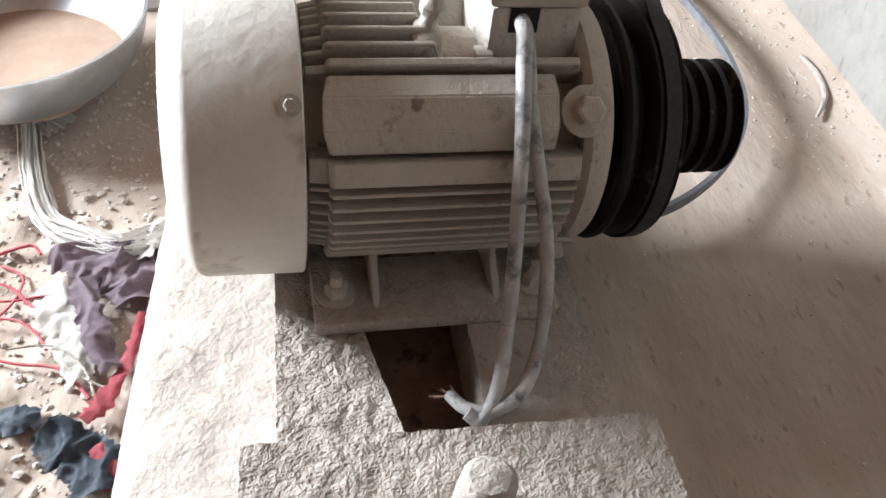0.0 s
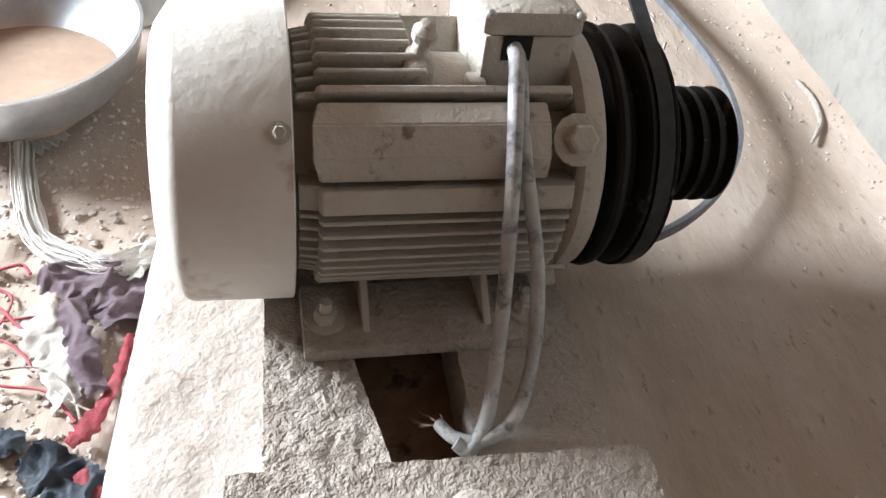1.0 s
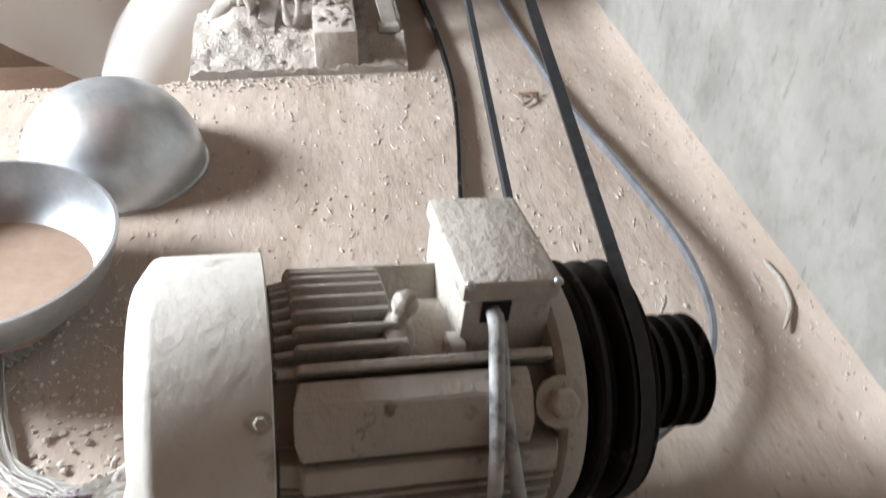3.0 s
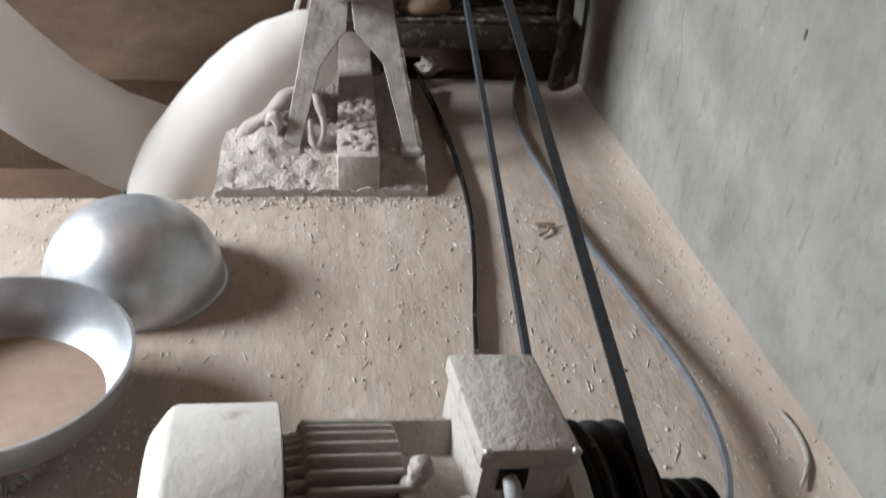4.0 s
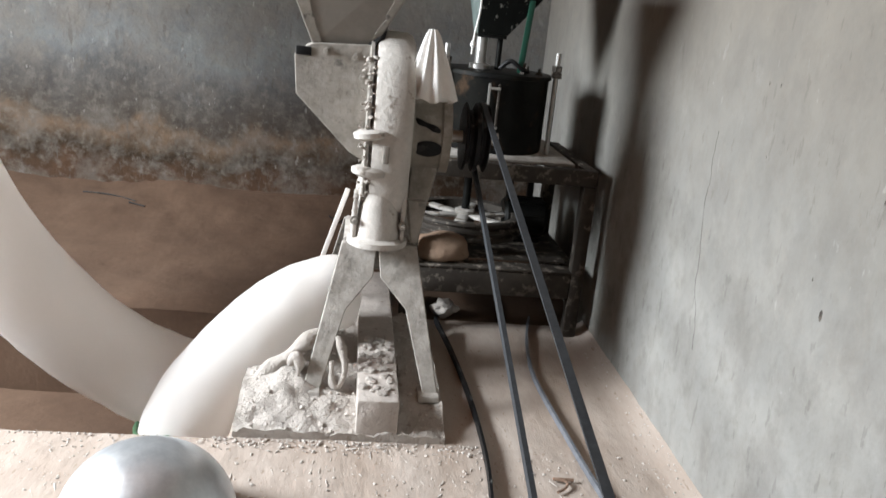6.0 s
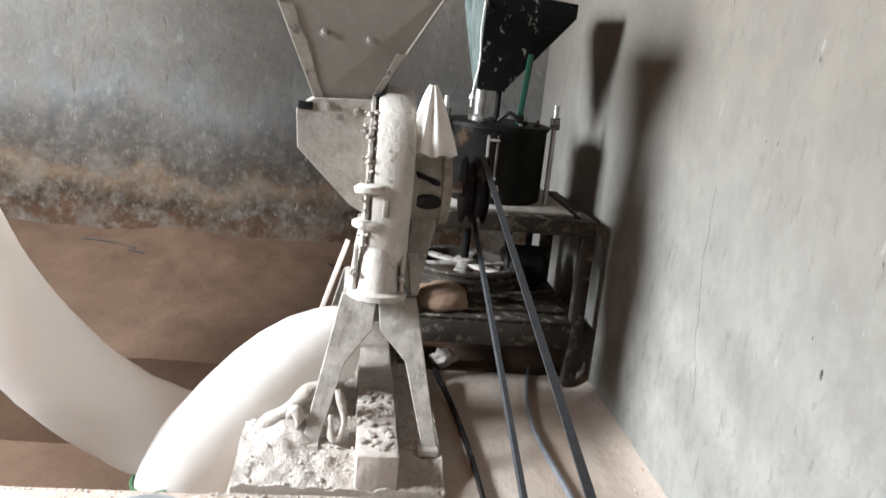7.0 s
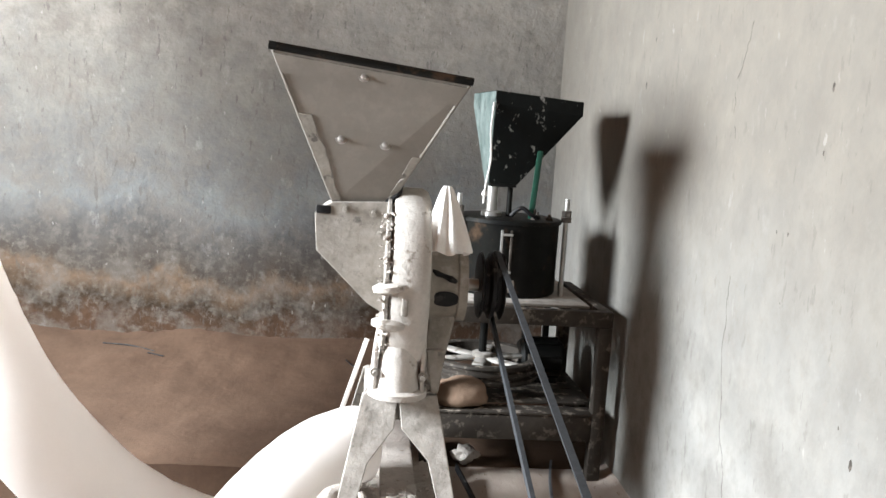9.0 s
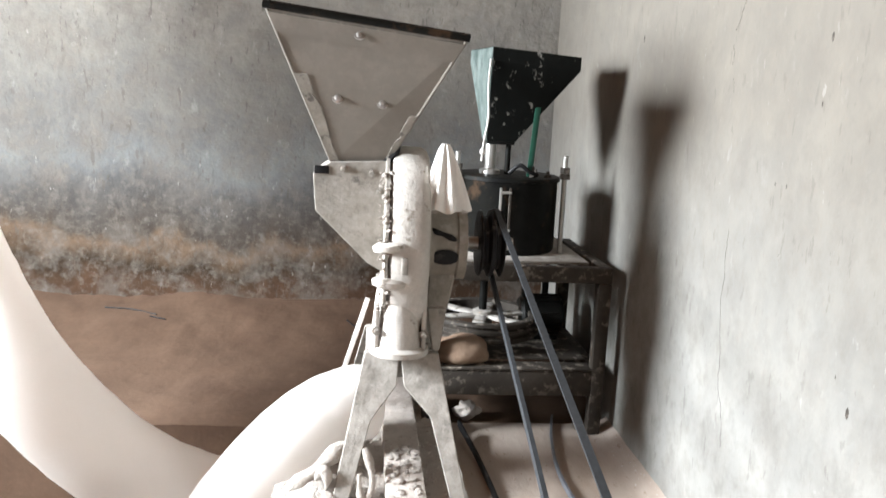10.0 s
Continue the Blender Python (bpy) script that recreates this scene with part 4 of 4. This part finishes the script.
part("rim", b, FRAME, wheel, "dusty grooved rim")
for k in range(6):
    part("spoke", box(0.03, 0.216, -0.026, 0.026, 0.004, 0.020, 0.007), PALE, wheel, m=pose(0, 0, 0, 0, 0, 15 + 60 * k))
part("hub", lathe([(-0.04, 0.045), (0.035, 0.045), (0.04, 0.035)], 24), IRON, wheel)
part("spindle", lathe([(-0.115, 0.018), (0.31, 0.018)], 16), BLACKPAINT, wheel, "black vertical spindle")

b = bmesh.new()
quad = [Vector(rim[0]) + Vector((0, 0, 0.052)), Vector(rim[3]) + Vector((0, 0, 0.052)), Vector(rim[3]), Vector(foot[3]), Vector(foot[0]), Vector(rim[0])]
b.faces.new([b.verts.new(p + Vector((-0.004, 0.004 if k in (0, 4, 5) else -0.004, 0))) for k, p in enumerate(quad)])
bmesh.ops.triangulate(b, faces=b.faces[:])
bmesh.ops.solidify(b, geom=b.faces[:], thickness=0.002)
part("side_plate", b, GREYGREEN, hop2, "scuffed grey-green side plate", smooth=None)
part("cord", tube([(0.318, 3.545, 1.53), (0.312, 3.535, 1.42), (0.318, 3.53, 1.30), (0.305, 3.53, 1.20), (0.300, 3.53, 1.12)], 0.004, 8), WHITE, hop2, "dangling white cord with a knot")
part("knot", lathe([(0, 0.004), (0.008, 0.012), (0.02, 0.010), (0.03, 0.003)], 10, m=pose(0.302, 3.53, 1.145)), WHITE, hop2)

# ---- things under and on the stand ----
def lump(r, squash, seed, sub=3, rough_=0.25):
    b = bmesh.new()
    bmesh.ops.create_icosphere(b, subdivisions=sub, radius=r)
    for v in b.verts:
        v.co *= 1 + rough_ * noise.noise(v.co * (1.6 / r) + Vector((seed, 0, 0)))
        v.co.x, v.co.y, v.co.z = v.co.x * squash[0], v.co.y * squash[1], v.co.z * squash[2]
    return b


tagged(part("stone_block", lump(0.085, (1.5, 1.0, 0.75), 3), STONE, m=pose(0.245, 3.475, 0.335)), "pale worn stone block on the lower shelf", "stone")
shelf = thing("shelf_board", pose(0, 0, 0), "dusty plank shelf on the lower rails", "shelf")
for k in range(5):
    y = 3.492 + k * 0.112
    part("plank", box(0.146, 0.788, y, y + 0.104, 0.2765 if k else 0.2885, 0.2945 if k else 0.3, 0.003, pose(0, 0, 0)), FRAME, shelf)
drive_motor = thing("small_motor", pose(0.66, 3.86, 0.295), "black oily small motor under the stand", "motor")
part("body", lathe([(-0.10, 0.04), (-0.10, 0.075), (-0.085, 0.09), (0.085, 0.09), (0.10, 0.075), (0.10, 0.04)], 32, "X", pose(0, 0, 0.10)), BLACKPAINT, drive_motor)
for k in range(10):
    part("rib", box(-0.08, 0.08, -0.003, 0.003, 0.086, 0.099, 0.001), BLACKPAINT, drive_motor, m=pose(0, 0, 0.10) @ pose(0, 0, 0, 36 * k, 0, 0))
part("base", box(-0.07, 0.07, -0.08, 0.08, 0.0, 0.022, 0.003), BLACKPAINT, drive_motor)
for x in (0.60, 0.70):
    tagged(part("stand_post", box(x, x + 0.028, 4.0, 4.03, 0.296, 0.649, 0.003), BLACKPAINT), "black steel post under the stand top", "post", "posts under the stand top")


def rag(name, pts, widths, material, label, category, folds=5, lift=0.02, seed=1.0, z0=0.012, across=24, per=16):
    """A crumpled strip of cloth along a path on the ground."""
    path = smooth_path([(x, y, 0) for x, y in pts], per)
    b = bmesh.new()
    rows = []
    n = len(path)
    for i, p in enumerate(path):
        d = (path[min(i + 1, n - 1)] - path[max(i - 1, 0)]).normalized()
        s = Vector((d.y, -d.x, 0))
        f = i / (n - 1) * (len(widths) - 1)
        k = min(int(f), len(widths) - 2)
        w = widths[k] + (widths[k + 1] - widths[k]) * (f - k)
        row = []
        for j in range(across + 1):
            u = j / across - 0.5
            at = Vector((p.x + s.x * u * w, p.y + s.y * u * w, seed))
            crease = 1 - 2.2 * abs(noise.noise(at * 15)) + 0.45 * (1 - 2.2 * abs(noise.noise(at * 34)))
            z = z0 + lift * (0.55 * crease + 0.5 * noise.noise(at * 12)) * (1 - 1.6 * u * u)
            ragged = 1 + 0.5 * noise.noise(Vector((i * 0.35, seed * 3, 2.0 + (u > 0))))
            row.append(b.verts.new(p + s * (u * w * ragged + 0.08 * w * noise.noise(at * 16)) + d * 0.12 * w * noise.noise(at * 14 + Vector((9, 0, 0))) + Vector((0, 0, max(z, 0.005)))))
        rows.append(row)
    for p, q in zip(rows, rows[1:]):
        for j in range(across):
            b.faces.new((p[j], p[j + 1], q[j + 1], q[j]))
    bmesh.ops.solidify(b, geom=b.faces[:], thickness=0.0012)
    return tagged(part(name, b, material, smooth=70), label, category)


# ---- litter beside the motor ----
rag("purple_rag", [(-0.555, 0.985), (-0.49, 0.965), (-0.43, 0.93), (-0.41, 0.87)], [0.05, 0.10, 0.12, 0.06], PURPLE, "crumpled faded purple cloth rag on the grit", "rag", 5, 0.030, 1.0)
rag("purple_strip", [(-0.50, 0.92), (-0.475, 0.85), (-0.45, 0.79), (-0.425, 0.745)], [0.04, 0.045, 0.04, 0.03], PURPLE, "twisted strip of faded purple cloth", "rag", 3, 0.025, 7.0, z0=0.02)
rag("white_rag", [(-0.56, 0.93), (-0.525, 0.86), (-0.49, 0.80), (-0.47, 0.735)], [0.05, 0.07, 0.06, 0.03], WHITE, "crumpled white cloth scrap on the grit", "rag", 4, 0.020, 4.0)
rag("red_strip", [(-0.40, 0.85), (-0.402, 0.80), (-0.412, 0.745), (-0.43, 0.69), (-0.45, 0.665)], [0.012, 0.022, 0.02, 0.035, 0.02], RED, "torn strip of red cloth", "rag", 3, 0.015, 2.0, z0=0.02)
rag("red_scrap", [(-0.43, 0.63), (-0.405, 0.60), (-0.40, 0.57)], [0.02, 0.03, 0.02], RED, "small red cloth scrap", "rag", 3, 0.015, 9.0)
rag("dark_wrapper", [(-0.50, 0.665), (-0.465, 0.635), (-0.43, 0.60), (-0.415, 0.56)], [0.05, 0.075, 0.075, 0.05], BLUEBLACK, "crumpled black plastic wrapper", "wrapper", 4, 0.028, 3.0)
rag("black_scrap", [(-0.58, 0.69), (-0.545, 0.68), (-0.51, 0.685)], [0.03, 0.05, 0.03], BLUEBLACK, "crumpled scrap of black plastic", "wrapper", 3, 0.020, 6.0)
def sacking(pts, width, count, seed):
    """A frayed woven strip: a pleated ribbon with loose yarns along it."""
    rng = random.Random(seed)
    path = smooth_path([(x, y, 0) for x, y in pts], 14)
    n = len(path)
    b = bmesh.new()
    rows = []
    for i, p in enumerate(path):
        d = (path[min(i + 1, n - 1)] - path[max(i - 1, 0)]).normalized()
        side = Vector((d.y, -d.x, 0))
        w = width * (0.55 + 0.55 * i / n) * (1 + 0.25 * noise.noise(Vector((i * 0.13, seed, 0))))
        row = []
        for j in range(17):
            u = j / 16 - 0.5
            pleat = math.sin(u * 26 + 1.5 * noise.noise(Vector((i * 0.05, u * 3, seed))))
            row.append(b.verts.new(p + side * w * (u + 0.05 * noise.noise(Vector((i * 0.4, j, seed)))) + Vector((0, 0, 0.016 + 0.005 * pleat + 0.008 * noise.noise(Vector((p.x * 12, p.y * 12, u * 2)))))))
        rows.append(row)
    for p, q in zip(rows, rows[1:]):
        for j in range(16):
            b.faces.new((p[j], p[j + 1], q[j + 1], q[j]))
    bmesh.ops.solidify(b, geom=b.faces[:], thickness=0.001)
    yarn = None
    for k in range(count):
        o, ph = rng.uniform(-0.5, 0.5), rng.uniform(0, 9)
        line = []
        for i, (x, y) in enumerate(pts):
            j = min(i + 1, len(pts) - 1)
            dx, dy = pts[j][0] - pts[max(i - 1, 0)][0], pts[j][1] - pts[max(i - 1, 0)][1]
            m = math.hypot(dx, dy)
            w = width * (0.6 + 0.4 * i / len(pts)) * (o + 0.5 * noise.noise(Vector((i * 0.9, ph, seed))))
            line.append((x + dy / m * w, y - dx / m * w, 0.020 + 0.012 * rng.random()))
        yarn = tube(line, rng.uniform(0.0005, 0.0012), 4, per=4, bm=yarn)
    strip = tagged(part("sacking_strip", b, WHITE, smooth=60), "frayed strip of white woven sacking", "sacking")
    part("loose_yarn", yarn, WHITE, strip, smooth=60)["kind"] = "stuff"


sacking([(-0.735, 1.42), (-0.687, 1.36), (-0.645, 1.21), (-0.59, 1.08), (-0.52, 1.025), (-0.455, 1.0), (-0.385, 1.035)], 0.055, 14, 3)
sacking([(-0.82, 1.40), (-0.74, 1.41), (-0.67, 1.37), (-0.62, 1.33)], 0.07, 10, 5)
rag("sacking_end", [(-0.47, 1.005), (-0.42, 1.01), (-0.38, 1.04)], [0.05, 0.08, 0.05], WHITE, "bunched white end of sacking", "sacking", 4, 0.02, 21.0)
threads = (([(-0.66, 1.00), (-0.62, 1.012), (-0.60, 1.018), (-0.585, 1.0)], 0.003), ([(-0.66, 0.95), (-0.61, 0.925), (-0.57, 0.885), (-0.535, 0.867)], 0.0025), ([(-0.65, 0.87), (-0.59, 0.86), (-0.55, 0.83), (-0.53, 0.80)], 0.0022),
           ([(-0.66, 0.90), (-0.60, 0.90), (-0.55, 0.905), (-0.52, 0.88)], 0.002), ([(-0.64, 0.98), (-0.60, 0.95), (-0.60, 0.90), (-0.62, 0.86)], 0.0022), ([(-0.63, 0.80), (-0.567, 0.778), (-0.503, 0.763), (-0.454, 0.712)], 0.0025))
for pts, r in threads:
    zs = [(x, y, 0.014 + 0.008 * noise.noise(Vector((x * 30, y * 30, 0)))) for x, y in pts]
    tagged(part("red_thread", tube(zs, r, 6), RED), "loose red thread on the grit", "thread", "red threads")
for pts in ([(-0.49, 0.76), (-0.45, 0.73), (-0.42, 0.72), (-0.40, 0.75)], [(-0.58, 0.80), (-0.52, 0.80), (-0.47, 0.76), (-0.44, 0.70)]):
    tagged(part("pale_string", tube([(x, y, 0.022) for x, y in pts], 0.0018, 6), DUST), "thin pale string on the grit", "string")
tagged(part("floor_chip", tube([(0.865, 1.44, 0.022), (0.872, 1.37, 0.02), (0.858, 1.30, 0.016), (0.815, 1.24, 0.012)], [0.004, 0.007, 0.006, 0.003], 8), DUST), "curled pale sliver lying at the wall foot", "chip")

# ---- mill odds and ends ----
tagged(part("leaning_stick", box(-0.009, 0.009, -0.004, 0.004, 0, 0.58, 0.002, pose(-0.311, 3.17, 0.064, 0, 16.4, 0)), CLOTH), "pale wooden strip leaning on the mill", "stick")
ropes = (([(-0.40, 2.70, 0.055), (-0.345, 2.72, 0.11), (-0.29, 2.73, 0.155), (-0.24, 2.745, 0.20), (-0.205, 2.76, 0.22)], [0.012, 0.026, 0.022, 0.027, 0.012]),
         ([(-0.145, 2.70, 0.235), (-0.128, 2.675, 0.19), (-0.118, 2.66, 0.13), (-0.132, 2.645, 0.085), (-0.155, 2.65, 0.10), (-0.160, 2.67, 0.16)], [0.010, 0.013, 0.012, 0.013, 0.011, 0.010]),
         ([(-0.30, 2.69, 0.13), (-0.275, 2.675, 0.17), (-0.262, 2.67, 0.14), (-0.268, 2.66, 0.10)], [0.006, 0.014, 0.012, 0.006]))
for pts, widths in ropes:
    tagged(part("cloth_rope", tube(pts, widths, 18, per=10, wrinkle=0.014), DUST, smooth=70), "twisted floury cloth rope by the mill leg", "rope", "cloth ropes")
b = bmesh.new()
rings = []
for i in range(15):
    t = i / 14
    rad = 0.012 + 0.066 * t ** 0.8
    rings.append([b.verts.new((rad * math.cos(a) * (1 + 0.22 * math.sin(9 * a + t)) + 0.012 * t, 0.55 * rad * math.sin(a) * (1 + 0.22 * math.sin(9 * a + t)), -0.235 * t + 0.01 * t * math.sin(5 * a))) for a in [2 * math.pi * k / 72 for k in range(72)]])
for p, q in zip(rings, rings[1:]):
    for k in range(72):
        b.faces.new((p[k], p[(k + 1) % 72], q[(k + 1) % 72], q[k]))
b.faces.new(rings[0])
tagged(part("white_bag", b, WHITE, m=pose(0.088, 2.885, 1.216) @ Matrix.Diagonal((0.93, 0.9, 0.93, 1)), smooth=60), "gathered white cloth bag hung on the bearing", "bag")
part("oil_mouth", lathe([(0, 0.001), (0.004, 0.034), (0.006, 0.030), (0.007, 0.002)], 28, m=pose(0.108, 2.933, 0.768, 105, 0, 0) @ Matrix.Diagonal((1.45, 0.85, 1, 1))), RUBBER, mill, "black greasy opening")
part("grease_streak", tube([(0.055, 2.945, 0.865), (0.075, 2.938, 0.853), (0.10, 2.936, 0.845), (0.125, 2.934, 0.835), (0.145, 2.932, 0.826)], [0.004, 0.011, 0.009, 0.014, 0.005], 8, wrinkle=0.004), RUBBER, mill, "black grease streak")
tagged(part("crumpled_paper", lump(0.045, (1.1, 0.8, 0.8), 8, 3, 0.7), DUST, m=pose(0.30, 3.56, 0.036)), "crumpled white paper under the stand", "paper")
for pts in ([(-1.60, 4.80, 0.17), (-1.45, 4.78, 0.165), (-1.30, 4.72, 0.155)], [(-1.33, 4.70, 0.15), (-1.24, 4.68, 0.145)], [(-0.25, 4.72, 0.15), (-0.20, 4.66, 0.16), (-0.17, 4.70, 0.15)]):
    tagged(part("twig", tube([(x, y, back_height(x, y) + 0.004) for x, y, z in pts], 0.004, 6), RUBBER), "thin dark twig on the dust", "twig", "twigs")

tagged(part("floor_straw", tube([(0.50, 2.20, 0.008), (0.53, 2.225, 0.010), (0.535, 2.25, 0.012), (0.50, 2.262, 0.012), (0.56, 2.262, 0.010)], 0.005, 6, wrinkle=0.003), PIT), "small dark bent straw on the floor", "straw")

# ---- cracks and knocks in the plaster ----
east = bpy.data.objects["wall_east"]
for pts in ([(2.53, 1.76), (2.545, 1.70), (2.575, 1.64), (2.60, 1.60)], [(2.60, 1.56), (2.595, 1.50)], [(2.58, 1.46), (2.575, 1.42)], [(2.51, 1.02), (2.50, 0.9), (2.505, 0.8), (2.47, 0.65), (2.46, 0.56), (2.42, 0.48), (2.40, 0.38)]):
    path = [(WALL_X, y, z) for y, z in pts]
    path = [(x, y + 0.010 * noise.noise(Vector((z * 31, y * 5, 1))) + 0.005 * noise.noise(Vector((z * 90, 2, y))), z) for x, y, z in smooth_path(path, 8)]
    part("crack", tube(path, 0.0007, 5, per=1), FRAME, east)
for y, z, h in ((1.819, 0.717, 0.016), (2.07, 1.545, 0.014), (2.08, 1.39, 0.008), (1.88, 0.78, 0.006), (2.20, 1.18, 0.007), (2.26, 1.18, 0.006), (3.43, 1.63, 0.016), (3.36, 1.80, 0.01), (1.7, 1.0, 0.006), (2.2, 1.0, 0.004)):
    part("knock", lump(h, (0.12, 0.45, 1.0), y, 1), FRAME, east, m=pose(WALL_X, y, z))

# ---- grit and crumbs ----
ICO = bmesh.new()
bmesh.ops.create_icosphere(ICO, subdivisions=1, radius=1)
ICO_V = np.array([v.co[:] for v in ICO.verts])
ICO.verts.index_update()
ICO_F = np.array([[v.index for v in f.verts] for f in ICO.faces])
ICO.free()


def scatter(name, count, place, label, material=None, long=1.0):
    rng = np.random.default_rng(len(name) + count)
    vs, fs = [], []
    for k in range(count):
        x, y, z, r = place(rng)
        v = ICO_V * (1 + rng.uniform(-0.35, 0.35, (len(ICO_V), 1))) * r
        stretch = rng.uniform(1, long) if long > 1 else 1.0
        v = v * np.array([1.0 / math.sqrt(stretch), stretch, 0.65 / math.sqrt(stretch)])
        a = rng.uniform(-0.6, 0.6) if long > 1 else rng.uniform(0, 6.3)
        c, s2 = math.cos(a), math.sin(a)
        v = v @ np.array([[c, s2, 0], [-s2, c, 0], [0, 0, 1]]) + np.array([x, y, z + r * 0.25])
        fs += (ICO_F + len(vs) * len(ICO_V)).tolist()
        vs.append(v)
    me = bpy.data.meshes.new(name)
    me.from_pydata(np.concatenate(vs).tolist(), [], fs)
    me.materials.append(material or GRIT)
    return tagged(new(name, me), label, "grit", kind="stuff")


def size(rng, lo, hi):
    return lo + (hi - lo) * rng.random() ** 3


def on_left(rng):
    x, y = rng.uniform(-1.15, -0.42), rng.uniform(0.3, 1.5)
    return x, y, floor_height(x, y), size(rng, 0.0016, 0.0075)


def on_floor(rng):
    x, y = rng.uniform(-1.1, 0.88), rng.uniform(1.15, 2.43)
    return x, y, floor_height(x, y), size(rng, 0.0012, 0.005)


def on_right(rng):
    x, y = rng.uniform(0.25, 0.89), rng.uniform(0.3, 1.4)
    return x, y, floor_height(x, y), size(rng, 0.001, 0.003)


def at_plinth(rng):
    x, y = rng.uniform(-0.5, 0.32), 2.44 - 0.07 * rng.random() ** 2
    return x, y, 0.002, size(rng, 0.002, 0.006)


def on_plinth(rng):
    x, y = rng.uniform(-0.43, 0.19), rng.uniform(2.46, 3.2)
    return x, y, plinth_top(x, y), size(rng, 0.002, 0.009)


def on_slivers(rng):
    x, y = rng.uniform(-0.9, 0.89), rng.uniform(1.2, 2.40)
    return x, y, floor_height(x, y), size(rng, 0.002, 0.0055)


def at_wall(rng):
    x, y = WALL_X - 0.06 * rng.random() ** 2 - 0.01, rng.uniform(0.8, 3.3)
    return x, y, floor_height(x, y), size(rng, 0.001, 0.0045)


def on_ledge(rng):
    x, y = rng.uniform(-1.4, -0.45), 2.435 - 0.25 * rng.random() ** 2
    return x, y, 0.0, size(rng, 0.0015, 0.005)


def on_seam(rng):
    a = rng.uniform(2.2, 4.0)
    return -0.100 + rng.uniform(-0.022, 0.020), 3.05 + 0.26 * math.cos(a), 0.852 + 0.325 * math.sin(a), size(rng, 0.003, 0.011)


scatter("left_grit", 4200, on_left, "coarse pale grit and crumbs beside the motor")
scatter("floor_crumbs", 1300, on_floor, "fine flour crumbs on the floor")
scatter("right_crumbs", 250, on_right, "sparse crumbs on the floor by the wall")
scatter("plinth_crumbs", 420, at_plinth, "flour crumbs along the plinth foot")
scatter("plinth_heap", 520, on_plinth, "flour crumbs on the mill plinth")
scatter("flour_slivers", 760, on_slivers, "thin flour curls on the floor", long=4.5)
scatter("wall_crumbs", 300, at_wall, "crumbs of plaster along the wall foot")
scatter("ledge_crumbs", 400, on_ledge, "loose crumbs along the trench edge")
def on_head(rng):
    return rng.uniform(-0.15, 0.09), 2.905 + 0.03 * rng.random(), 0.507, size(rng, 0.003, 0.010)


scatter("head_flour", 110, on_head, "flour caked on the head of the mill stand", DUST)
scatter("seam_flour", 190, on_seam, "lumps of flour caked on the mill seam", DUST)
